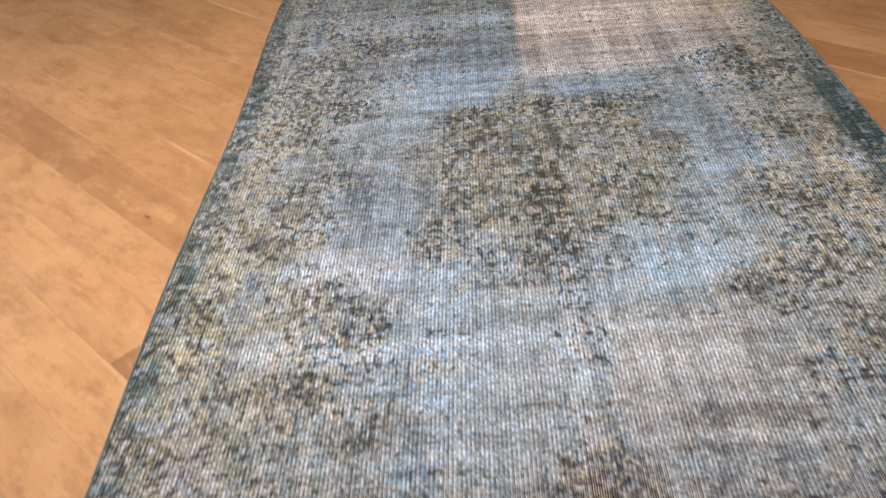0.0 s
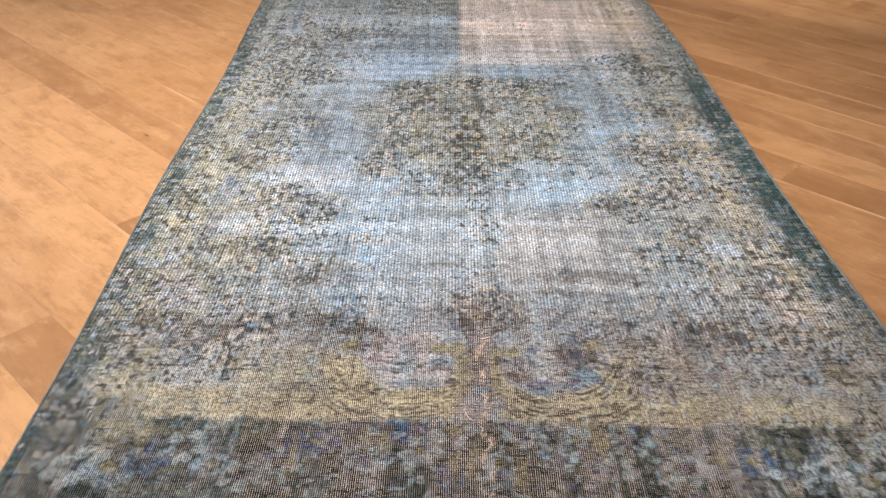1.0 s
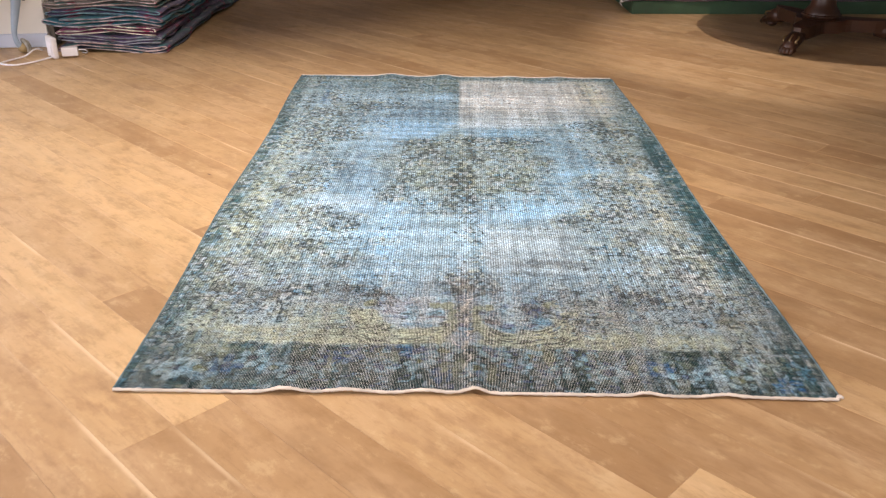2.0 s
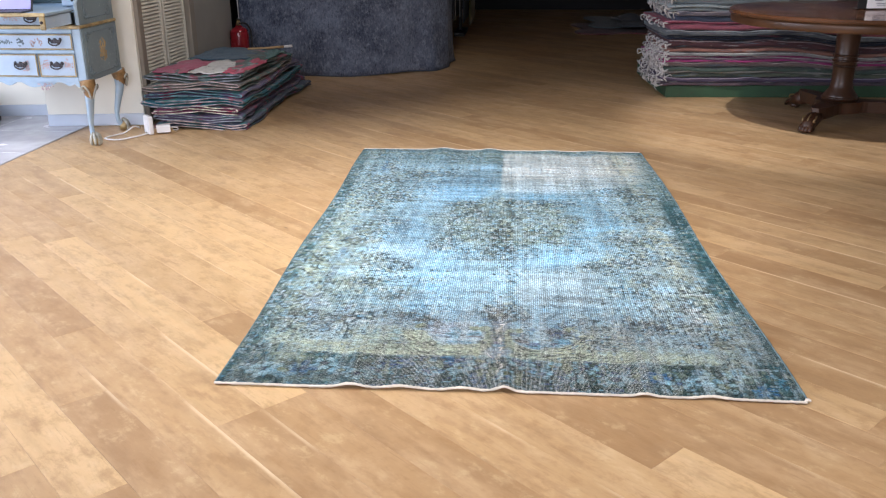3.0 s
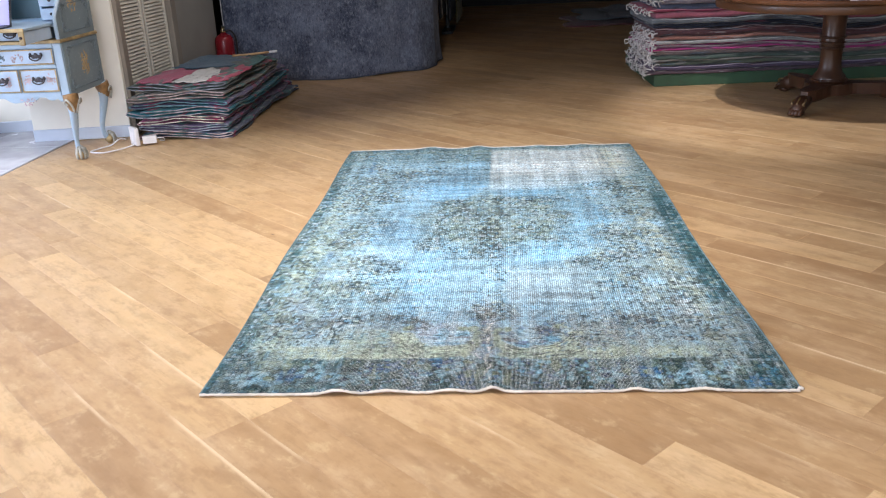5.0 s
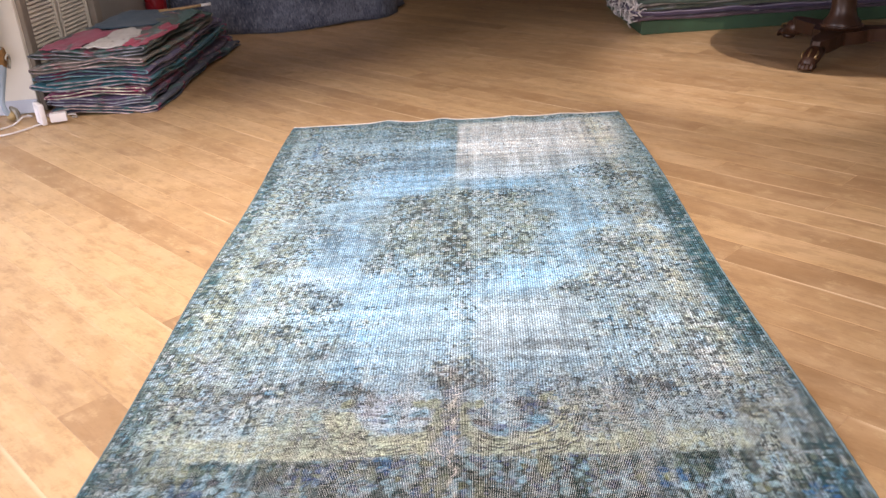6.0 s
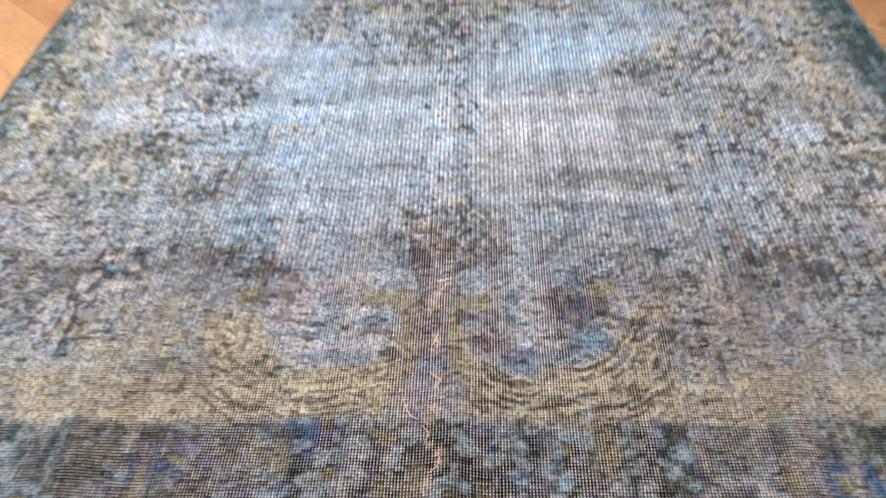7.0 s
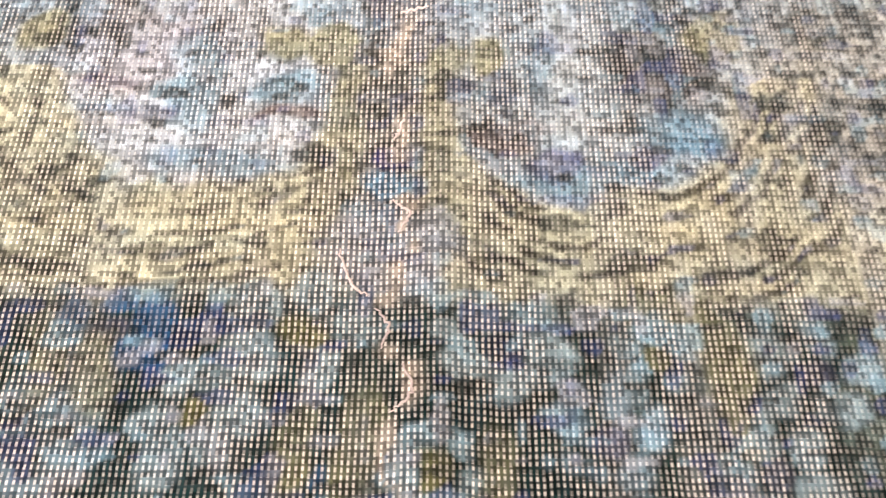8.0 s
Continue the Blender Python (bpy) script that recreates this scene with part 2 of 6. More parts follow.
PILE_WOOL = pile_material()
OAK, OAK_FAR = plank_material("oiled_oak", True), plank_material("oiled_oak_joined", False)
WOOL = cloth_material("old_wool")
PLASTER = painted("cream_plaster", (0.83, 0.80, 0.71), 0.75, 0.06, 6)
GREY_WALL = painted("grey_wall_paint", (0.30, 0.29, 0.26), 0.7, 0.1, 6)
# near-black colour puts the darkness of the unlit back room into its surfaces
UNLIT_SHADE = painted("unlit_wall_shade", (0.020, 0.019, 0.020), 0.85, 0.3, 4)
CEILING = painted("ceiling_paint", (0.55, 0.53, 0.50), 0.85, 0.05, 4)
SKIRTING = painted("pale_blue_skirting", (0.60, 0.66, 0.76), 0.45, 0.06, 8)
LOUVER = painted("greige_louver_paint", (0.60, 0.57, 0.49), 0.5, 0.1, 9)
JAMB = painted("brown_grey_jamb_paint", (0.25, 0.22, 0.18), 0.55, 0.12, 9)
LOUVER_SHADE = painted("shade_behind_slats", (0.05, 0.045, 0.04), 0.8)
TILE = painted("pale_marble_tile", (0.52, 0.51, 0.54), 0.22, 0.14, 9, 0.03)
GROUT = painted("tile_grout", (0.40, 0.39, 0.40), 0.8)
SUBFLOOR = painted("joint_shadow_board", (0.16, 0.10, 0.055), 0.8)
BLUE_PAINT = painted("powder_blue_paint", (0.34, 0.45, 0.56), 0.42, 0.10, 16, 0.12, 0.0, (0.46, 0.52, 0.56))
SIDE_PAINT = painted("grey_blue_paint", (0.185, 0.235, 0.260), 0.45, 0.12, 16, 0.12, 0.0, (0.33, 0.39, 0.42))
PALE_PAINT = painted("pale_blue_drawer_paint", (0.41, 0.51, 0.63), 0.42, 0.08, 18, 0.1, 0.0, (0.52, 0.56, 0.60))
TEAL_PAINT = painted("dark_teal_paint", (0.07, 0.13, 0.15), 0.5)
GOLD = painted("worn_gilding", (0.36, 0.27, 0.13), 0.5, 0.35, 40, 0.3, 0.15, (0.46, 0.42, 0.33))
GILT_PAINT = painted("gold_ochre_paint", (0.42, 0.30, 0.15), 0.55, 0.2, 40)
ROSE = painted("rose_flower_paint", (0.46, 0.34, 0.34), 0.6, 0.3, 60)
SCROLL = painted("slate_scroll_paint", (0.13, 0.17, 0.20), 0.6, 0.2, 60)
BRONZE = painted("blackened_bronze", (0.055, 0.05, 0.055), 0.38, 0.3, 40, 0.2, 0.7)
# one wood: base colour darkened for shade, top and frieze brightened for light
MAHOGANY = painted("polished_mahogany_shaded", (0.055, 0.023, 0.011), 0.38, 0.35, 10, 0.05)
MAHOGANY_TOP = painted("polished_mahogany_lit_top", (0.095, 0.040, 0.019), 0.14, 0.35, 8, 0.03)
MAHOGANY_FRIEZE = painted("lit_mahogany_frieze", (0.105, 0.046, 0.020), 0.42, 0.3, 10, 0.05)
BRASS = painted("dull_brass", (0.50, 0.38, 0.20), 0.35, 0.3, 50, 0.2, 0.9)
GREEN_BASE = painted("dark_green_plinth_paint", (0.035, 0.085, 0.045), 0.6, 0.25, 7, 0.2, 0.0, (0.05, 0.06, 0.035))
RED_PAINT = painted("red_cylinder_paint", (0.27, 0.012, 0.02), 0.3, 0.12, 10)
BLACK = painted("black_plastic", (0.018, 0.018, 0.02), 0.35, 0.2, 20)
WHITE_PLASTIC = painted("white_plastic", (0.80, 0.80, 0.82), 0.35, 0.03, 20, 0.03)
CARD = painted("white_card", (0.88, 0.87, 0.90), 0.6, 0.03, 20, 0.03)
LILAC = painted("lilac_paper", (0.42, 0.40, 0.72), 0.5, 0.06, 12, 0.03)
PINK_INK = painted("mauve_ink", (0.52, 0.36, 0.50), 0.7)
GREY_INK = painted("grey_ink", (0.20, 0.21, 0.26), 0.7)
COTTON = painted("undyed_cotton", (0.60, 0.56, 0.50), 0.9, 0.15, 60, 0.5)
FRINGE = painted("greyed_cotton_fringe", (0.52, 0.50, 0.49), 0.95, 0.3, 40, 0.5)
STICK = painted("raw_stick_wood", (0.42, 0.27, 0.13), 0.6, 0.25, 30)


def hanging_material():
    g = Nodes("slate_blue_overdyed_wool")
    v = g.coords()
    big, mid = g.noise(v, 3.4, 5, 0.65), g.noise(g.coords(1, 1, 0.8), 24, 6, 0.75)
    warp = g.noise(g.coords(1, 1, 0.05), 260, 2, 0.5)
    fine = g.noise(g.coords(1, 1, 0.5), 75, 4, 0.75)
    c = g.mix(g.ramp(big, 0.32, 0.68), (0.055, 0.068, 0.105), (0.145, 0.17, 0.235))
    c = g.mix(g.ramp(mid, 0.5, 0.72, 0.0, 0.65), c, (0.32, 0.35, 0.42))
    c = g.mix(g.ramp(mid, 0.46, 0.30, 0.0, 0.6), c, (0.03, 0.034, 0.05))
    c = g.mix(g.ramp(warp, 0.55, 0.75, 0.0, 0.25), c, (0.24, 0.25, 0.29))
    c = g.mix(g.ramp(fine, 0.52, 0.66, 0.0, 0.6), c, (0.25, 0.27, 0.33))
    c = g.mix(g.ramp(fine, 0.46, 0.34, 0.0, 0.7), c, (0.018, 0.02, 0.03))
    g.bump(g.math("ADD", fine, warp), 0.5, 0.004)
    return g.out(c, 0.93, 0.0, 0.2, 0.1)


SLATE_WOOL = hanging_material()

# ---------------------------------------------------------------- the room
X_WEST, X_EAST, Y_SOUTH, Y_NORTH, ROOM_H = -5.0, 5.2, -4.8, 13.0, 4.2


def wall(name, x0, x1, y0, y1, z0, z1, material, label, rz=0.0, at=(0, 0)):
    ob = part(name, box(x0, x1, y0, y1, z0 - (0.1 if z0 == 0 else 0), z1, 0.004), material)
    ob.matrix_world = pose(at[0], at[1], 0, 0, 0, rz)
    return tagged(ob, label, "wall", kind="structure")


# the shop front behind the camera and the glazed entrance beside it leave wide openings
wall("wall_south", X_WEST, -3.4, Y_SOUTH, Y_SOUTH + 0.2, 0, ROOM_H, PLASTER, "plain cream plastered pier beside the shop window")
wall("wall_south_pier", 0.9, X_EAST, Y_SOUTH, Y_SOUTH + 0.2, 0, ROOM_H, PLASTER, "plain cream plastered pier beside the shop window")
wall("wall_south_sill", -3.4, 0.9, Y_SOUTH, Y_SOUTH + 0.2, 0, 0.45, PLASTER, "low cream plastered sill under the shop window")
wall("wall_west_south", X_WEST, X_WEST + 0.2, Y_SOUTH + 0.2, -0.1, 0, ROOM_H, PLASTER, "plain cream plastered wall beside the entrance")
wall("wall_west_north", X_WEST, X_WEST + 0.2, 2.7, 3.6, 0, ROOM_H, PLASTER, "plain cream plastered wall beside the entrance")
wall("wall_east", X_EAST, X_EAST + 0.2, Y_SOUTH, Y_NORTH, 0, ROOM_H, GREY_WALL, "plain grey painted side wall of the showroom")
# back room surfaces are coloured near-black in place of shade
wall("wall_north", -3.2, X_EAST, Y_NORTH, Y_NORTH + 0.2, 0, ROOM_H, UNLIT_SHADE, "dark wall at the unlit end of the showroom")
wall("wall_back_room", -3.2, -3.0, 5.75, Y_NORTH, 0, ROOM_H, UNLIT_SHADE, "dark side wall of the unlit back room")
tagged(part("ceiling", box(X_WEST, X_EAST + 0.2, Y_SOUTH, 6.4, ROOM_H, ROOM_H + 0.2), CEILING), "plain off-white painted ceiling", "ceiling", kind="structure")
tagged(part("ceiling_back", box(-3.2, X_EAST + 0.2, 6.4, Y_NORTH + 0.2, ROOM_H, ROOM_H + 0.2), UNLIT_SHADE), "dark ceiling over the unlit back room", "ceiling", kind="structure")

# pier beside the desk, the recess to its west, and the side wall with the louvred door
wall("wall_pier", -0.66, 0, 0.0, 0.20, 0, ROOM_H, PLASTER, "cream plastered wall pier behind the painted desk", 8, (-2.571, 3.535))
wall("wall_recess", -2.2, 0.0, 0, 0.2, 0, ROOM_H, PLASTER, "cream plastered wall of the recess behind the desk", 8, (-3.13, 3.85))
wall("wall_side", -0.2, 0.0, 1.10, 2.05, 0, ROOM_H, GREY_WALL, "grey painted side wall beside the louvred door", 0, (-2.571, 3.535))
wall("wall_over_louvers", -0.2, -0.01, 0.11, 1.10, 2.15, ROOM_H, GREY_WALL, "grey painted wall above the louvred door", 0, (-2.571, 3.535))
for nm, x0, x1, at in (("baseboard", -0.66, 0.0, (-2.571, 3.535)), ("baseboard_recess", -2.2, 0.0, (-3.13, 3.85))):
    bm = box(x0, x1, -0.014, -0.001, 0.004, 0.085, 0.003)
    ob = part(nm, bm, SKIRTING)
    ob.matrix_world = pose(at[0], at[1], 0, 0, 0, 8)
    tagged(ob, "pale blue painted skirting board along the plaster", "baseboard", kind="structure")

# louvred double door in the side wall
door = empty("door_1", -2.571, 3.535, 0, 0, "closed greige louvred double door with narrow slats", "door", kind="structure")
# dark sheet added for the shade seen between the slats
part("backing", box(-0.12, -0.10, 0.10, 1.10, 0, 2.15), LOUVER_SHADE, door)
for y0, y1 in ((0.045, 0.115), (1.0, 1.098)):
    part("jamb", box(-0.099, 0.022, y0, y1, 0, 2.15, 0.004), JAMB, door, "brown grey jamb")
part("lintel", box(-0.098, 0.02, 0.116, 0.999, 2.08, 2.149, 0.004), LOUVER, door)
slat = box(-0.0130, 0.0130, -0.186, 0.186, -0.0035, 0.0035, 0.0015)
slat_mesh = mesh_of("slat", slat)
slat_mesh.materials.append(LOUVER)
for leaf, y0 in enumerate((0.125, 0.567)):
    panel = new("leaf")
    panel.parent = door
    panel.location = (0, y0, 0)
    for a, b in ((0.0, 0.018), (0.392, 0.41)):
        part("stile", box(-0.05, -0.012, a, b, 0.012, 2.07, 0.004), LOUVER, panel)
    for a, b in ((0.012, 0.16), (1.98, 2.07)):
        part("rail", box(-0.049, -0.013, 0.0185, 0.3915, a, b, 0.003), LOUVER, panel)
    for k in range(72):
        s = new("slat", slat_mesh)
        s.parent = panel
        s.matrix_basis = pose(-0.032, 0.205, 0.176 + k * 0.0251, 0, 50, 0)

# pale stone tiles at the entrance
tiles = part("tile_floor", box(X_WEST, -2.965, Y_SOUTH + 0.2, 3.9, -0.08, 0.001), GROUT)
tagged(tiles, "pale polished stone tiles at the shop entrance", "floor", kind="structure")
tile_mesh = mesh_of("tile", box(-0.298, 0.298, -0.298, 0.298, -0.004, 0.0055, 0.0025))
tile_mesh.materials.append(TILE)
for i in range(3):
    for j in range(14):
        t = new("tile", tile_mesh)
        t.parent = tiles
        t.location = (-3.266 - 0.6 * i, 3.58 - 0.6 * j, 0)

# ---------------------------------------------------------------- the rug on the floor
RUG_L = 2.92


def rug_side(y):
    """The rug's two long edges at y: it is not quite square."""
    f = y / RUG_L
    return -0.86 - 0.052 * f + 0.006 * np.sin(y * 4.1), 0.86 - 0.086 * f + 0.008 * np.sin(y * 3.3 + 1)


def rug_height(x, y):
    """Slack ripples along both ends and a low crease down the middle."""
    z = np.zeros_like(x) + 0.004
    for cx, w, h in ((-0.45, 0.045, 0.013), (-0.30, 0.060, 0.010), (-0.12, 0.05, 0.009), (0.0, 0.030, 0.013), (0.41, 0.030, 0.009), (0.60, 0.040, 0.008)):
        z += h * np.exp(-((x - cx) / w) ** 2) * np.exp(-np.maximum(y, 0) / 0.16)
    for cx, w, h in ((-0.42, 0.07, 0.012), (-0.14, 0.06, 0.012), (0.22, 0.05, 0.006), (0.48, 0.06, 0.006)):
        z += h * np.exp(-((x - cx) / w) ** 2) * np.exp(-np.maximum(RUG_L - y, 0) / 0.14)
    z += 0.0035 * np.exp(-((x - 0.01 - 0.01 * np.sin(2 * y)) / 0.02) ** 2) * np.exp(-y / 0.9)
    z += 0.0012 * np.sin(5.1 * x + 2.2 * y) * np.sin(2.7 * y - 3.0 * x)
    return z


def lattice(x, y, cell_x, cell_y, seed):
    """Smooth value noise, 0 to 1, with cells of the given size in metres."""
    rng = np.random.RandomState(seed)
    table = rng.rand(256, 256)
    u, v = x / cell_x + 100.3, y / cell_y + 100.7
    i, j = np.floor(u).astype(int), np.floor(v).astype(int)
    f, g = u - i, v - j
    f, g = f * f * (3 - 2 * f), g * g * (3 - 2 * g)
    a, b = table[i % 256, j % 256], table[(i + 1) % 256, j % 256]
    c, d = table[i % 256, (j + 1) % 256], table[(i + 1) % 256, (j + 1) % 256]
    return (a * (1 - f) + b * f) * (1 - g) + (c * (1 - f) + d * f) * g


def fractal(x, y, cell, seed, octaves=4, sx=1.0, sy=1.0):
    total, gain, norm = 0, 1.0, 0
    for k in range(octaves):
        total = total + gain * lattice(x, y, cell * sx / 2 ** k, cell * sy / 2 ** k, seed + k)
        norm, gain = norm + gain, gain * 0.55
    return total / norm


def step(v, lo, hi):
    t = np.clip((v - lo) / (hi - lo), 0, 1)
    return t * t * (3 - 2 * t)


class Dye:
    """Wool colours laid over one another on the rug's grid."""
    LIGHT_BLUE, BLUE, DEEP = (0.40, 0.60, 0.76), (0.14, 0.34, 0.51), (0.045, 0.095, 0.23)
    WHITE, GREY, OLIVE = (0.68, 0.73, 0.76), (0.27, 0.36, 0.35), (0.15, 0.185, 0.155)
    TEAL, YELLOW, BEIGE = (0.028, 0.085, 0.100), (0.47, 0.54, 0.44), (0.46, 0.51, 0.46)
    PLUM, DARK, SAGE = (0.155, 0.160, 0.185), (0.05, 0.055, 0.055), (0.30, 0.35, 0.27)

    def __init__(self, x, y):
        self.x = x + 0.030 * (fractal(x, y, 0.10, 11) - 0.5) + 0.012 * (lattice(x, y, 0.02, 0.02, 12) - 0.5)
        self.y = y + 0.030 * (fractal(x, y, 0.10, 21) - 0.5) + 0.012 * (lattice(x, y, 0.02, 0.02, 22) - 0.5)
        self.rx, self.ry = x, y
        self.c = np.zeros(x.shape + (3,)) + np.array(self.GREY)
        mottle = fractal(x, y, 0.05, 131, 4, 1.5, 0.8)
        self.rough = step(mottle, 0.30, 0.68)
        self.calm = 1 - 0.75 * (1 - step(y, 0.42, 0.62)) * (1 - step(np.abs(x), 0.32, 0.5))

    def lay(self, mask, colour, raw=False):
        m = np.clip(mask, 0, 1)[..., None] if raw else np.clip(mask * (1 - self.calm + self.calm * (0.50 + 0.62 * self.rough)), 0, 1)[..., None]
        self.c = self.c * (1 - m) + np.array(colour) * m

    def oval(self, cx, cy, rx, ry, soft=0.3):
        d = np.sqrt(((self.x - cx) / rx) ** 2 + ((self.y - cy) / ry) ** 2)
        return 1 - step(d, 1 - soft, 1 + soft)

    def rect(self, x0, x1, y0, y1, soft=0.03):
        return step(self.x, x0 - soft, x0 + soft) * (1 - step(self.x, x1 - soft, x1 + soft)) * step(self.y, y0 - soft, y0 + soft) * (1 - step(self.y, y1 - soft, y1 + soft))

    def arc(self, cx, cy, rx, ry, a0, a1, width):
        """A stroke along part of an oval, angles in degrees."""
        dx, dy = (self.x - cx) / rx, (self.y - cy) / ry
        a = np.degrees(np.arctan2(dy, dx)) % 360
        inside = ((a - a0) % 360) < ((a1 - a0) % 360)
        d = np.abs(np.sqrt(dx * dx + dy * dy) - 1) * min(rx, ry)
        return (1 - step(d, width * 0.5, width)) * inside

    def flower(self, cx, cy, r, petals, outer, inner):
        dx, dy = self.x - cx, self.y - cy
        a, d = np.arctan2(dy, dx), np.hypot(dx, dy)
        edge = r * (0.72 + 0.28 * np.cos(petals * a))
        self.lay((1 - step(d, edge * 0.80, edge * 1.05)) * 0.68, outer)
        self.lay((1 - step(d, r * 0.26, r * 0.38)) * 0.9, inner)


def rug_dye(x, y):
    d = Dye(x, y)
    D = Dye
    n1, n2 = fractal(x, y, 0.16, 31), fractal(x, y, 0.07, 41)
    # long faded columns and rows left by wear along the warp and the weft
    column = 0.6 * fractal(x, y, 0.11, 141, 4, 1.0, 14.0) + 0.4 * fractal(x, y, 0.05, 151, 3, 0.7, 9.0)
    row = 0.6 * fractal(x, y, 0.12, 161, 4, 10.0, 1.0) + 0.4 * fractal(x, y, 0.05, 171, 3, 6.0, 0.8)
    plaid = step(0.5 * column + 0.5 * row, 0.36, 0.64)
    d.rough = np.clip(0.45 * d.rough + 0.9 * plaid - 0.15, 0, 1.2)
    # busy: how thickly the dark knots of the old drawing stand in each part
    busy = np.full(x.shape, 0.50)

    def stir(mask, amount):
        busy[...] = busy * (1 - np.clip(mask, 0, 1)) + amount * np.clip(mask, 0, 1)

    SKY, ICE = (0.31, 0.50, 0.68), (0.44, 0.59, 0.70)
    # faded blue field and its grey corners
    d.lay(d.rect(-0.66, 0.66, 0.22, 0.56, 0.05) * 0.80, (0.48, 0.62, 0.70), True)
    d.lay(d.rect(-0.60, 0.58, 0.54, 2.62, 0.08) * 0.92, D.LIGHT_BLUE)
    for cx, cy, rx, ry, amount, colour in ((-0.74, 0.85, 0.20, 0.50, 0.70, (0.33, 0.39, 0.32)), (-0.76, 1.45, 0.16, 0.40, 0.60, (0.27, 0.36, 0.36)), (-0.74, 2.05, 0.20, 0.50, 0.60, (0.25, 0.35, 0.38)),
                                           (-0.60, 2.48, 0.32, 0.34, 0.62, (0.27, 0.37, 0.43)), (0.58, 1.10, 0.24, 0.40, 0.70, (0.22, 0.27, 0.29)), (0.64, 1.72, 0.20, 0.44, 0.58, (0.32, 0.40, 0.42)), (0.66, 0.72, 0.18, 0.26, 0.55, (0.31, 0.38, 0.38))):
        m = d.oval(cx, cy, rx, ry, 0.45)
        d.lay(m * amount, colour)
        stir(m, 0.64)
    # clear blue round the medallion, lightest where it is most rubbed
    for cx, cy, rx, ry, amount, colour in ((-0.44, 1.38, 0.13, 0.40, 0.85, SKY), (-0.47, 1.12, 0.13, 0.12, 0.85, ICE), (-0.30, 1.02, 0.16, 0.13, 0.7, SKY), (-0.24, 2.12, 0.18, 0.28, 0.85, (0.26, 0.46, 0.66)), (-0.30, 1.88, 0.13, 0.13, 0.7, SKY),
                                           (-0.30, 0.72, 0.10, 0.22, 0.75, (0.24, 0.44, 0.63)), (0.20, 1.07, 0.22, 0.10, 0.7, SKY), (0.10, 1.97, 0.16, 0.09, 0.7, SKY)):
        m = d.oval(cx, cy, rx, ry, 0.5)
        d.lay(m * amount, colour)
        stir(m, 0.22)
    m = d.arc(0.0, 1.54, 0.41, 0.44, -75, 80, 0.13)
    d.lay(m * 0.9, (0.28, 0.47, 0.63))
    stir(m, 0.20)
    # lobed olive medallion, its dark heart and the pendant below it
    a = np.arctan2(d.y - 1.57, d.x + 0.03)
    rad = np.hypot((d.x + 0.03) / 0.34, (d.y - 1.57) / 0.37) / (1 + 0.10 * np.cos(8 * a))
    med = 1 - step(rad + 0.55 * (n2 - 0.5), 0.80, 1.12)
    d.lay(med * (0.42 + 0.40 * n1), (0.20, 0.245, 0.22), True)
    d.lay(med * step(n2, 0.48, 0.62) * 0.7, (0.34, 0.41, 0.39))
    d.lay(med * step(fractal(x, y, 0.06, 207), 0.54, 0.62) * 0.55, (0.28, 0.34, 0.22))
    stir(med, 0.70)
    for cx, cy, rx, ry, amount in ((-0.04, 1.40, 0.055, 0.24, 0.80), (-0.02, 1.16, 0.11, 0.12, 0.62), (-0.28, 1.23, 0.07, 0.08, 0.6), (-0.16, 1.66, 0.10, 0.09, 0.5), (0.14, 1.44, 0.09, 0.10, 0.45), (0.16, 1.84, 0.17, 0.06, 0.6), (-0.20, 1.80, 0.10, 0.07, 0.6)):
        m = d.oval(cx, cy, rx, ry, 0.6)
        d.lay(m * amount * (0.45 + 0.55 * step(n2, 0.34, 0.56)), (0.075, 0.09, 0.085), True)
        stir(m, 1.0)
    # sprigs and flower heads in the corners
    for cx, cy, r in ((-0.55, 1.52, 0.07), (-0.43, 0.98, 0.06), (-0.54, 0.78, 0.055), (-0.41, 0.69, 0.055), (-0.58, 1.33, 0.06), (-0.67, 1.25, 0.06), (-0.70, 1.78, 0.07), (-0.51, 1.07, 0.05), (-0.58, 1.92, 0.07), (-0.66, 2.22, 0.08),
                      (-0.50, 2.34, 0.07), (0.50, 1.37, 0.08), (0.64, 1.34, 0.06), (0.47, 1.10, 0.07), (0.36, 1.00, 0.06), (0.53, 0.90, 0.06), (0.40, 0.79, 0.05), (0.62, 1.62, 0.08), (0.52, 2.08, 0.08), (0.66, 1.95, 0.07), (0.66, 0.66, 0.06), (0.44, 2.24, 0.07)):
        m = d.oval(cx, cy, r * 1.1, r, 0.7)
        d.lay(m * 0.68 * step(n2, 0.34, 0.56), (0.13, 0.145, 0.13), True)
        d.lay(d.arc(cx, cy, r * 1.35, r * 1.2, 20, 300, 0.014) * 0.5, D.SAGE)
        stir(m, 1.0)
    for cx, cy, rx, ry in ((-0.64, 0.89, 0.05, 0.06), (-0.60, 1.16, 0.05, 0.04), (-0.69, 1.06, 0.04, 0.07), (0.62, 1.18, 0.05, 0.06), (0.58, 0.82, 0.04, 0.07), (0.55, 1.52, 0.05, 0.06), (0.68, 1.46, 0.04, 0.07), (-0.66, 1.62, 0.05, 0.08), (-0.72, 2.40, 0.05, 0.08)):
        m = d.oval(cx, cy, rx, ry, 0.7)
        d.lay(m * 0.6, (0.36, 0.54, 0.69))
        stir(m, 0.3)
    pick = np.random.RandomState(9)
    tones = (D.LIGHT_BLUE, D.SAGE, D.OLIVE, (0.42, 0.58, 0.72), D.PLUM, D.BLUE, D.BEIGE, (0.12, 0.15, 0.15))
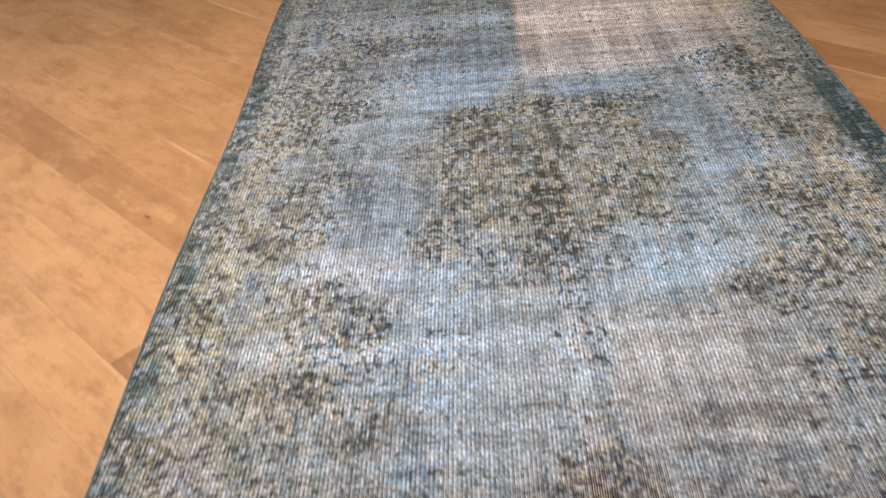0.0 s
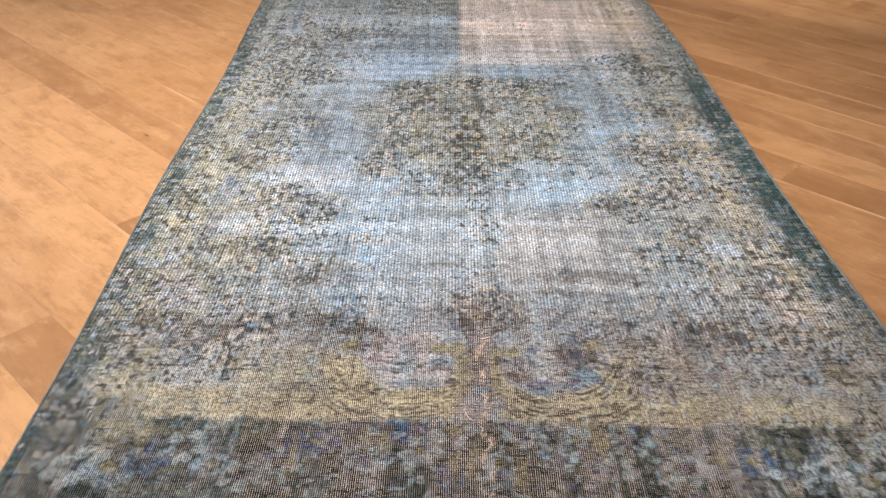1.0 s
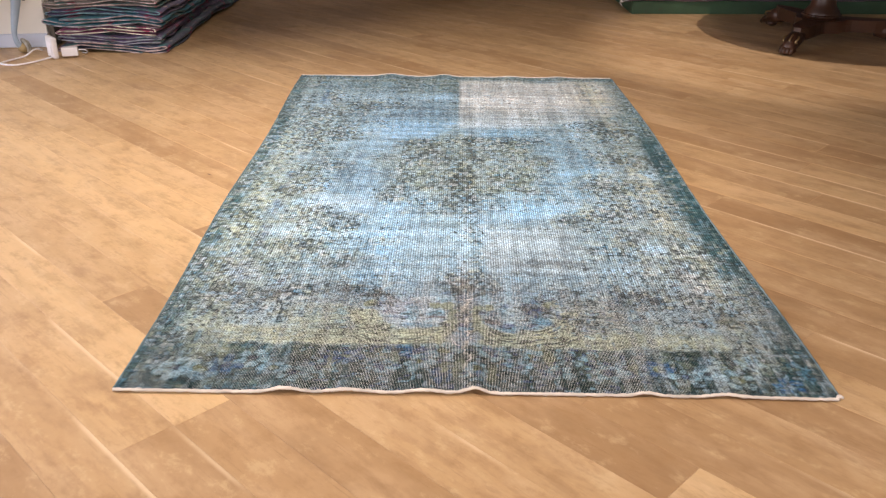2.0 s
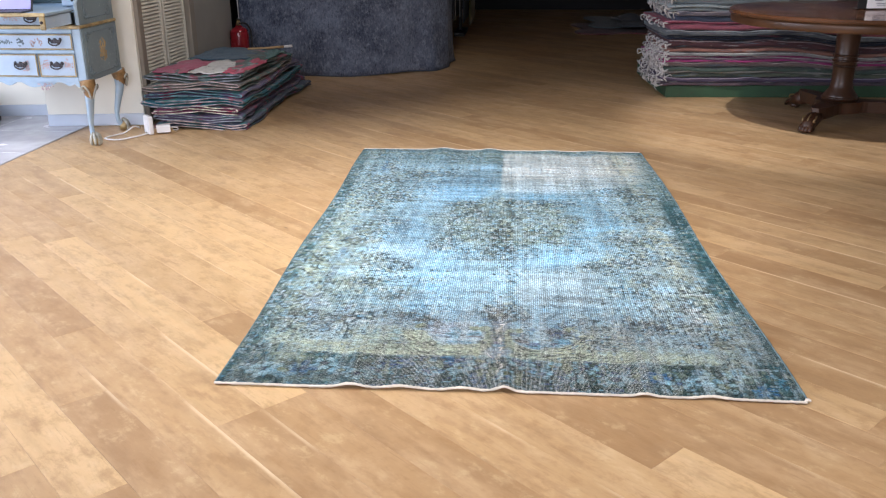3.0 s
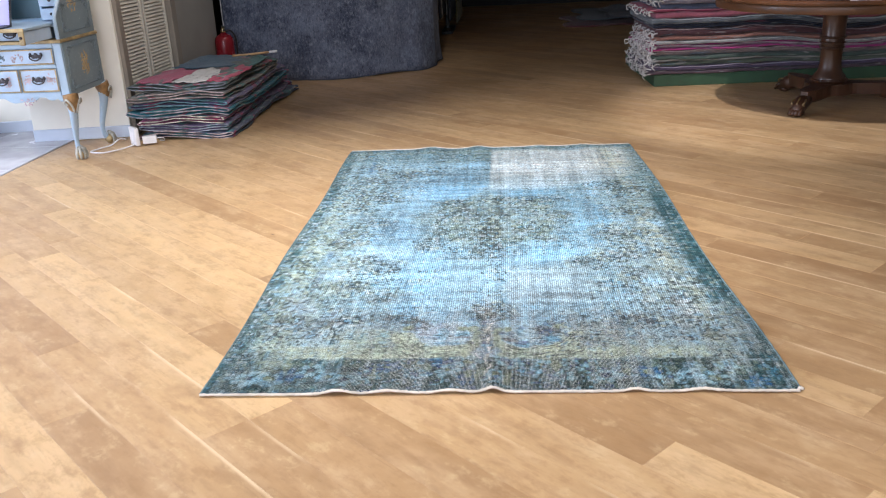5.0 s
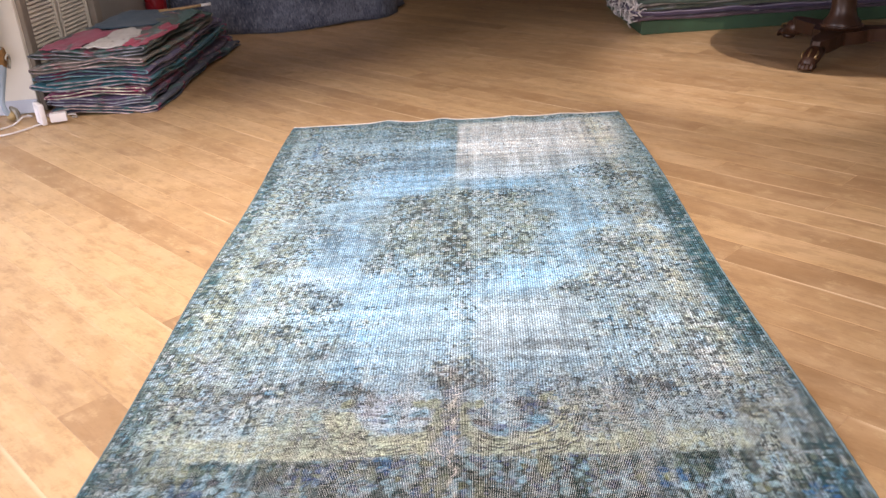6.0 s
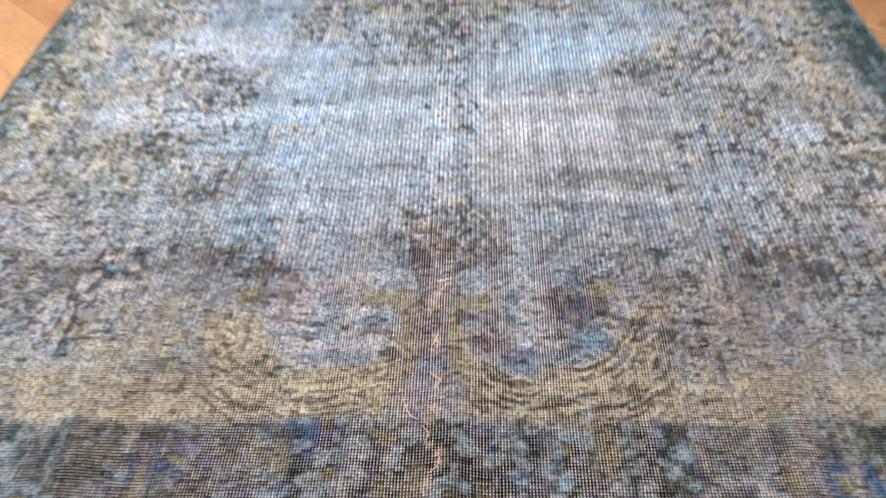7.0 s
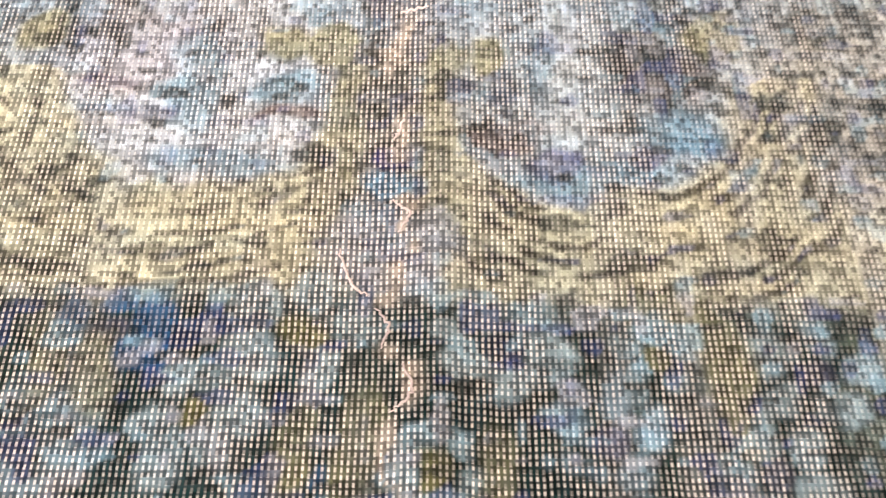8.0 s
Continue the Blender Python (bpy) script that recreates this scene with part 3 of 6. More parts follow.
    for k in range(84):
        side = pick.rand() < 0.78
        cx = (pick.choice((-1, 1)) * pick.uniform(0.42, 0.78)) if side else pick.uniform(-0.42, 0.42)
        cy, r = pick.uniform(0.42, 2.78), pick.uniform(0.028, 0.060)
        near = (np.abs(d.x - cx) < 0.09) & (np.abs(d.y - cy) < 0.09)
        dx, dy = d.x[near] - cx, d.y[near] - cy
        ang, dist = np.arctan2(dy, dx), np.hypot(dx, dy * 0.9)
        edge = r * (0.74 + 0.26 * np.cos((4 + k % 3) * ang + k))
        for lo, hi, colour, power in ((0.70, 1.05, tones[k % 8], 0.62), (0.28, 0.42, tones[(k * 3 + 4) % 8], 0.6)):
            m = ((1 - step(dist, edge * lo, edge * hi)) * power * (1.0 if side else 0.35) * (0.4 + 0.6 * d.rough[near]))[..., None]
            d.c[near] = d.c[near] * (1 - m) + np.array(colour) * m
    # patches worn almost white
    d.lay(d.rect(-0.82, -0.10, 2.64, 2.84, 0.06) * 0.6, (0.13, 0.24, 0.31))
    low = 2.03 + 0.55 * np.clip(d.x - 0.22, 0, 1) ** 1.2
    m = step(x, -0.062, -0.044) * (1 - step(d.x, 0.66, 0.78)) * step(d.y, low - 0.05, low + 0.05) * (1 - step(d.y, 2.82, 2.87))
    d.lay(m * 0.80, (0.60, 0.69, 0.73), True)
    stir(m, 0.16)
    m = m * step(d.y + 0.10 * (n1 - 0.5), low + 0.12, low + 0.30)
    d.lay(m * 0.90, (0.76, 0.81, 0.81), True)
    stir(m, 0.04)
    d.lay(d.oval(0.62, 2.55, 0.14, 0.26, 0.6) * 0.55, (0.66, 0.66, 0.56))
    d.lay(d.oval(0.40, 2.83, 0.10, 0.03, 0.6) * 0.7, (0.20, 0.36, 0.50))
    m = step(d.x, 0.015, 0.055) * (1 - step(d.x, 0.28, 0.42)) * step(d.y, 0.54, 0.66) * (1 - step(d.y, 0.90, 1.02))
    d.lay(m * 0.82, (0.43, 0.54, 0.61), True)
    stir(m, 0.10)
    m = d.rect(-0.25, -0.02, 0.62, 0.94, 0.06)
    d.lay(m * 0.60, (0.36, 0.52, 0.64), True)
    stir(m, 0.14)
    # blue and black line along the crease
    d.lay(np.exp(-((d.x - 0.012) / 0.016) ** 2) * step(y, 0.56, 0.64) * (1 - step(y, 0.86, 0.96)) * 0.80 * (0.5 + 0.5 * step(n2, 0.36, 0.54)), (0.075, 0.15, 0.21), True)
    d.lay(np.exp(-((d.x - 0.004) / 0.020) ** 2) * step(y, 0.95, 1.05) * (1 - step(y, 1.9, 2.3)) * 0.66 * step(n2, 0.34, 0.54), (0.060, 0.075, 0.080), True)
    # guard stripes along the long sides
    left, right = rug_side(y)
    el, er = d.x - left, right - d.x
    d.lay((1 - step(el, 0.035, 0.085)) * 0.80 * step(n1, 0.22, 0.46), D.TEAL)
    d.lay(step(el, 0.07, 0.09) * (1 - step(el, 0.14, 0.18)) * 0.55 * step(n2, 0.36, 0.56) * (1 - step(y, 1.6, 2.2)), (0.44, 0.49, 0.38))
    d.lay(np.exp(-((el - 0.19) / 0.014) ** 2) * 0.45 * step(n2, 0.42, 0.6), D.DEEP)
    m = (1 - step(er + 0.03 * (n2 - 0.5), 0.065, 0.105)) * (1 - step(y, 1.75, 2.15) * 0.6)
    d.lay(m * 0.93, D.TEAL, True)
    stir(m, 0.35)
    d.lay(step(er, 0.105, 0.13) * (1 - step(er, 0.18, 0.22)) * 0.65 * step(n2, 0.34, 0.56), (0.50, 0.53, 0.44))
    d.lay(np.exp(-((er - 0.205) / 0.012) ** 2) * 0.6 * step(n2, 0.4, 0.6), D.DARK)
    d.lay(step(y, 2.835, 2.865) * (0.85 - 0.35 * step(x, -0.05, 0.0)), (0.06, 0.13, 0.17))
    d.lay(step(y, 2.78, 2.80) * (1 - step(y, 2.83, 2.85)) * 0.35, D.SAGE)
    d.lay(d.rect(-0.32, 0.36, 0.40, 0.62, 0.06) * 0.65, (0.38, 0.55, 0.68), True)
    # dark clusters and arches over the end border
    for cx, cy, rx, ry in ((-0.62, 0.46, 0.12, 0.09), (-0.38, 0.48, 0.15, 0.055), (0.34, 0.48, 0.12, 0.07), (0.50, 0.45, 0.14, 0.09), (0.70, 0.42, 0.08, 0.11), (-0.74, 0.50, 0.06, 0.10)):
        m = d.oval(cx, cy, rx, ry, 0.5)
        d.lay(m * 0.56 * step(n2, 0.40, 0.54), (0.12, 0.145, 0.15), True)
        stir(m, 0.80)
    for cx, cy in ((-0.62, 0.38), (-0.46, 0.36), (-0.57, 0.54), (0.62, 0.34), (0.45, 0.34), (0.60, 0.56), (-0.70, 0.60)):
        d.flower(cx, cy, 0.045, 5, D.LIGHT_BLUE, D.PLUM)
    d.lay(d.oval(-0.69, 0.60, 0.05, 0.07, 0.4) * 0.75, (0.50, 0.63, 0.74), True)
    d.lay(d.oval(0.38, 0.36, 0.025, 0.13, 0.5) * 0.7, D.WHITE)
    d.lay(d.oval(0.66, 0.56, 0.03, 0.09, 0.5) * 0.6, D.WHITE)
    m = d.oval(-0.015, 0.535, 0.095, 0.080, 0.25)
    d.lay(m * 0.92 * (0.55 + 0.45 * step(n2, 0.36, 0.52)), (0.085, 0.085, 0.080), True)
    stir(m, 1.0)
    d.lay(d.oval(-0.045, 0.55, 0.030, 0.026, 0.4) * 0.6, (0.30, 0.28, 0.27), True)
    d.lay(d.oval(0.02, 0.52, 0.025, 0.030, 0.4) * 0.5, (0.30, 0.34, 0.36), True)
    m = d.arc(-0.40, 0.40, 0.17, 0.115, 10, 170, 0.034)
    d.lay(m * 0.90 * (0.5 + 0.5 * step(n2, 0.36, 0.50)), (0.065, 0.075, 0.080), True)
    stir(m, 1.0)
    m = d.arc(0.36, 0.42, 0.16, 0.09, 10, 170, 0.030)
    d.lay(m * 0.85 * (0.3 + 0.7 * step(n2, 0.38, 0.52)), (0.075, 0.085, 0.095), True)
    stir(m, 1.0)
    m = d.oval(0.32, 0.36, 0.09, 0.09, 0.45)
    d.lay(m * 0.75, (0.44, 0.46, 0.38), True)
    stir(m, 0.95)
    d.lay(d.oval(-0.42, 0.36, 0.12, 0.075, 0.35) * 0.75, (0.42, 0.46, 0.36))
    # straw scrolls that bound the border
    STRAW = (0.61, 0.67, 0.53)
    d.lay(d.rect(-0.68, -0.05, 0.205, 0.290, 0.012) * (0.82 + 0.2 * n2), STRAW, True)
    d.lay(d.rect(0.01, 0.66, 0.205, 0.285, 0.012) * (0.82 + 0.2 * n2), STRAW, True)
    d.lay(d.oval(-0.42, 0.30, 0.11, 0.06, 0.4) * 0.65, D.YELLOW)
    d.lay(d.oval(0.50, 0.29, 0.12, 0.06, 0.5) * 0.55, D.YELLOW)
    stir(d.rect(-0.70, 0.68, 0.205, 0.30, 0.02), 0.15)
    d.lay(d.arc(-0.165, 0.37, 0.130, 0.130, 170, 370, 0.045) * 0.92, STRAW, True)
    d.lay(d.arc(0.125, 0.37, 0.135, 0.125, 165, 365, 0.042) * 0.92, STRAW, True)
    # dashes of dark wool along the scrolls
    for k in range(8):
        gap = step(lattice(x, y, 0.020, 0.016, 190 + k), 0.40, 0.52)
        d.lay(d.arc(0.125, 0.385, 0.128 + 0.013 * k, 0.112 + 0.012 * k, 185, 350, 0.0042) * 0.85 * gap, (0.075, 0.08, 0.06), True)
        d.lay(d.arc(-0.165, 0.385, 0.122 + 0.013 * k, 0.115 + 0.012 * k, 190, 340, 0.0040) * 0.72 * gap, (0.11, 0.115, 0.09), True)
    # the two blue rosettes beside the stem
    d.lay(d.oval(-0.165, 0.375, 0.098, 0.092, 0.08) * 0.94, (0.62, 0.75, 0.83), True)
    d.lay(d.oval(-0.21, 0.41, 0.06, 0.045, 0.5) * 0.7, (0.50, 0.54, 0.62), True)
    for cx, cy, rx, ry, colour in ((-0.095, 0.365, 0.028, 0.016, (0.30, 0.53, 0.68)), (-0.15, 0.30, 0.05, 0.012, (0.33, 0.53, 0.66)), (-0.17, 0.37, 0.020, 0.045, (0.34, 0.56, 0.70)), (-0.10, 0.342, 0.030, 0.006, (0.16, 0.13, 0.13)), (-0.235, 0.375, 0.022, 0.008, (0.17, 0.17, 0.24)), (-0.20, 0.345, 0.018, 0.010, (0.16, 0.20, 0.27))):
        d.lay(d.oval(cx, cy, rx, ry, 0.35) * 0.85, colour, True)
    d.lay(d.oval(0.120, 0.370, 0.105, 0.088, 0.08) * 0.94, (0.54, 0.70, 0.78), True)
    m = d.oval(0.180, 0.400, 0.044, 0.048, 0.25)
    d.lay(m * 0.92 * (0.5 + 0.5 * step(n2, 0.34, 0.50)), (0.07, 0.07, 0.075), True)
    stir(m, 0.95)
    for cx, cy, rx, ry, colour in ((0.190, 0.335, 0.035, 0.022, (0.20, 0.42, 0.58)), (0.125, 0.300, 0.055, 0.014, (0.24, 0.46, 0.62)), (0.055, 0.335, 0.034, 0.012, (0.14, 0.10, 0.09)), (0.09, 0.40, 0.012, 0.035, (0.24, 0.40, 0.52)), (0.10, 0.315, 0.020, 0.012, (0.13, 0.17, 0.30)), (0.06, 0.375, 0.018, 0.010, (0.18, 0.24, 0.34)), (0.165, 0.315, 0.016, 0.008, (0.11, 0.13, 0.25))):
        d.lay(d.oval(cx, cy, rx, ry, 0.35) * 0.85, colour, True)
    for cx, cy, rx, ry in ((-0.105, 0.408, 0.018, 0.017), (-0.070, 0.405, 0.020, 0.022), (0.012, 0.408, 0.020, 0.020), (0.050, 0.410, 0.018, 0.018), (0.225, 0.43, 0.020, 0.026), (-0.285, 0.43, 0.020, 0.020)):
        d.lay(d.oval(cx, cy, rx, ry, 0.25) * 0.9, (0.35, 0.39, 0.27), True)
    # stem, buds and flower on the crease
    d.lay(d.rect(-0.048, 0.002, 0.225, 0.48, 0.010) * 0.85, (0.085, 0.095, 0.095), True)
    d.lay(d.rect(-0.072, -0.046, 0.255, 0.40, 0.008) * 0.85, (0.33, 0.37, 0.28), True)
    d.lay(d.rect(-0.002, 0.024, 0.255, 0.40, 0.008) * 0.85, (0.36, 0.40, 0.30), True)
    d.lay(d.oval(-0.020, 0.238, 0.045, 0.036, 0.25) * 0.85, (0.44, 0.53, 0.60), True)
    d.lay(d.oval(-0.018, 0.290, 0.020, 0.014, 0.3) * 0.95, (0.22, 0.44, 0.62), True)
    d.lay(d.oval(-0.022, 0.318, 0.012, 0.012, 0.3) * 0.95, (0.06, 0.07, 0.22), True)
    d.lay(d.oval(-0.01, 0.45, 0.030, 0.035, 0.4) * 0.7, (0.30, 0.36, 0.42), True)
    # the dark end border with its flowers
    dark = 1 - step(d.y + 0.03 * (n2 - 0.5), 0.188, 0.212)
    d.lay(dark * 0.97, (0.007, 0.036, 0.036), True)
    d.lay(dark * step(n1, 0.52, 0.66) * 0.5, D.TEAL)
    d.lay(dark * step(np.abs(d.x), 0.24, 0.30) * step(n2, 0.52, 0.62) * 0.45, (0.20, 0.30, 0.33))
    d.lay(dark * step(np.abs(d.x), 0.24, 0.30) * step(fractal(x, y, 0.05, 205), 0.56, 0.64) * 0.45, (0.26, 0.33, 0.26))
    d.lay((1 - step(d.x, -0.76, -0.66)) * (1 - step(d.y, 0.22, 0.30)) * 0.8, D.TEAL)
    d.lay(step(d.x, 0.72, 0.79) * (1 - step(d.y, 0.12, 0.40)) * 0.7, D.TEAL)
    stir(dark, 0.35)
    rng = np.random.RandomState(5)
    petals = [(-0.078, 0.178, 0.034), (0.044, 0.172, 0.032), (0.250, 0.158, 0.034), (-0.140, 0.122, 0.030), (0.115, 0.118, 0.028), (-0.20, 0.175, 0.028), (0.145, 0.168, 0.024), (-0.235, 0.115, 0.032), (0.215, 0.095, 0.030), (0.005, 0.085, 0.024), (-0.08, 0.070, 0.026)]
    petals += [(px, 0.055 + 0.10 * rng.rand(), 0.026 + 0.012 * rng.rand()) for px in np.arange(-0.74, 0.78, 0.060) if abs(px) > 0.29]
    for k, (cx, cy, r) in enumerate(petals):
        outer = ((0.40, 0.60, 0.68), (0.36, 0.57, 0.66), (0.30, 0.50, 0.62), (0.05, 0.15, 0.32))[(k // 2 + k) % 4 if k > 3 else 0]
        for p in range(5 + k % 2):
            t = 6.283 * p / (5 + k % 2) + 0.7 * k
            near = d.oval(cx + r * math.cos(t), cy + 0.85 * r * math.sin(t), (0.36 + 0.2 * rng.rand()) * r, (0.32 + 0.2 * rng.rand()) * r, 0.25)
            d.lay(near * (0.60 + 0.38 * rng.rand()), outer, True)
        d.lay(d.oval(cx, cy, 0.40 * r, 0.36 * r, 0.35) * 0.75, ((0.27, 0.30, 0.16), (0.07, 0.09, 0.20), (0.09, 0.10, 0.15))[k % 3], True)
    d.lay(d.arc(0.135, 0.15, 0.060, 0.055, -10, 100, 0.018) * 0.85, (0.25, 0.29, 0.20), True)
    for cx, cy, h in ((0.197, 0.150, 0.040), (-0.232, 0.165, 0.032), (-0.205, 0.150, 0.026), (-0.080, 0.105, 0.030), (-0.040, 0.095, 0.040), (0.042, 0.085, 0.036), (-0.64, 0.16, 0.045), (0.62, 0.14, 0.045), (0.40, 0.12, 0.04), (-0.36, 0.11, 0.04)):
        d.lay(d.oval(cx, cy, 0.013, h, 0.35) * 0.8, (0.26, 0.30, 0.20), True)
    d.lay(d.oval(-0.70, 0.22, 0.05, 0.11, 0.5) * 0.6, D.YELLOW)
    d.lay(d.oval(0.71, 0.24, 0.06, 0.12, 0.5) * 0.45, D.BEIGE)
    d.lay((1 - step(y, 0.010, 0.028)) * 0.75, D.TEAL)
    # threads worn bare in a broken line along the crease
    bare = np.exp(-((x + 0.016 - 0.05 * (fractal(y, y, 0.06, 77) - 0.5)) / 0.008) ** 2) * step(lattice(x, y, 0.014, 0.018, 78), 0.42, 0.54) * (1 - step(y, 0.42, 0.5))
    d.lay(bare * 0.85, (0.80, 0.77, 0.68), True)
    # warp showing white in long streaks up from the end
    pale_run = step(fractal(x, y, 0.05, 231, 3, 0.5, 7.0), 0.52, 0.66) * (1 - step(y, 0.35, 0.75)) * (0.35 + 0.65 * step(x, 0.05, 0.35))
    d.lay(pale_run * 0.42, (0.58, 0.66, 0.68), True)
    # abrash and mottling
    streak_y = fractal(x, y, 0.09, 51, 4, 0.25, 3.0)
    streak_x = fractal(x, y, 0.09, 61, 4, 4.0, 0.25)
    cloud = fractal(x, y, 0.030, 101, 3, 1.5, 0.8)
    close = (1 - step(y, 0.40, 0.60)) * (1 - step(np.abs(x), 0.36, 0.5))
    calm = 1 - 0.5 * close
    line = 0.55 * lattice(x, y, 0.012, 0.50, 221) + 0.45 * lattice(x, y, 0.006, 0.30, 222)
    weft = 0.55 * lattice(x, y, 0.40, 0.014, 223) + 0.45 * lattice(x, y, 0.22, 0.007, 224)
    tone = 0.80 + calm * (0.22 * (n1 - 0.5) + 0.80 * (column - 0.5) + 0.80 * (row - 0.5) + 0.40 * (streak_y - 0.5) + 0.70 * (streak_x - 0.5) + 0.45 * (cloud - 0.5) + 0.30 * (line - 0.5) + 0.34 * (weft - 0.5))
    c = d.c * np.clip(tone, 0.35, 1.6)[..., None]
    near_end = 1 - step(y, 0.35, 0.9)
    # dabs of other wool, then single knots, dark and pale, thick or thin by part
    loud = np.clip(busy + 0.9 * (fractal(x, y, 0.11, 81) - 0.5) + 0.9 * (row - 0.5) + 0.9 * (column - 0.5) - 0.5 * (line - 0.5) - 0.5 * (weft - 0.5), 0, 1)
    palette = np.array((D.BLUE, D.SAGE, D.LIGHT_BLUE, D.DARK, D.OLIVE, (0.44, 0.62, 0.76), (0.52, 0.56, 0.46), (0.62, 0.68, 0.72)))
    for k in range(8):
        dab = step(lattice(x, y, 0.018, 0.020, 111 + k), 0.72, 0.82) * (0.06 + 0.42 * loud) * (1 - 0.85 * close)
        c = c * (1 - dab[..., None]) + palette[k] * dab[..., None]
    for seed, cx, cy, power in ((72, 0.011, 0.012, 0.26), (75, 0.007, 0.009, 0.26), (77, 0.018, 0.014, 0.26)):
        pale = step(lattice(x, y, cx, cy, seed), 0.70, 0.82) * power * (1 - 0.9 * close) * (0.15 + 0.85 * step(d.c[..., 1], 0.12, 0.28))
        c = c * (1 - pale[..., None]) + np.array((0.52, 0.66, 0.73)) * pale[..., None]
    for seed, cx, cy, ease, power in ((71, 0.0080, 0.013, 0.0, 0.78), (73, 0.010, 0.015, 0.01, 0.72), (74, 0.006, 0.010, 0.0, 0.80), (76, 0.014, 0.010, 0.01, 0.72)):
        gate = 0.985 + 0.6 * ease - 0.20 * loud
        fleck = step(lattice(x, y, cx, cy, seed), gate - 0.07, gate + 0.05) * power * (1 - 0.80 * close * (1 - step(busy, 0.70, 0.92)))
        c = c * (1 - fleck[..., None]) + np.array((0.022, 0.038, 0.044)) * fleck[..., None]
    # knot by knot speckle in the most worn end
    speck = (lattice(x, y, 0.0065, 0.006, 181) - 0.5) * 0.50 * close
    c = c * np.clip(1 + speck, 0.35, 1.6)[..., None]
    straw = step(d.c[..., 0] - d.c[..., 2], 0.015, 0.045)
    blot = step(lattice(x, y, 0.017, 0.008, 182), 0.78, 0.83) * 0.75 * close
    c = c * (1 - blot[..., None]) + np.array((0.028, 0.040, 0.038)) * blot[..., None]
    for seed, colour in ((183, (0.30, 0.52, 0.64)), (184, (0.06, 0.09, 0.24)), (185, (0.42, 0.50, 0.58)), (186, (0.03, 0.05, 0.05))):
        blot = step(lattice(x, y, 0.016, 0.012, seed), 0.76, 0.80) * 0.70 * close * (1 - straw) * (0.45 + 0.30 * (1 - step(y, 0.19, 0.22)))
        c = c * (1 - blot[..., None]) + np.array(colour) * blot[..., None]
    hue = (lattice(x, y, 0.03, 0.014, 91) - 0.5)[..., None] * np.array((0.10, 0.0, -0.08)) * (0.6 + 0.4 * near_end[..., None])
    c = c * (1 + hue)
    grey = c.mean(axis=-1, keepdims=True)
    c = np.clip((grey + (c - grey) * 1.24) * np.array((0.965, 1.0, 1.01)), 0.006, 0.90)
    centre = 1 - step(np.abs(x - 0.1), 0.25, 0.75)
    wear = np.clip(0.05 + near_end * (0.12 + 0.60 * step(streak_y, 0.44, 0.62) * (0.50 + 0.50 * centre)) + 0.15 * step(column, 0.54, 0.70) + 0.10 * close + 0.34 * close * (1 - step(y, 0.15, 0.25)) * (0.25 + 0.75 * step(n1, 0.42, 0.56)) + 0.30 * close * np.exp(-((x + 0.02) / 0.05) ** 2), 0, 1)
    return c, wear


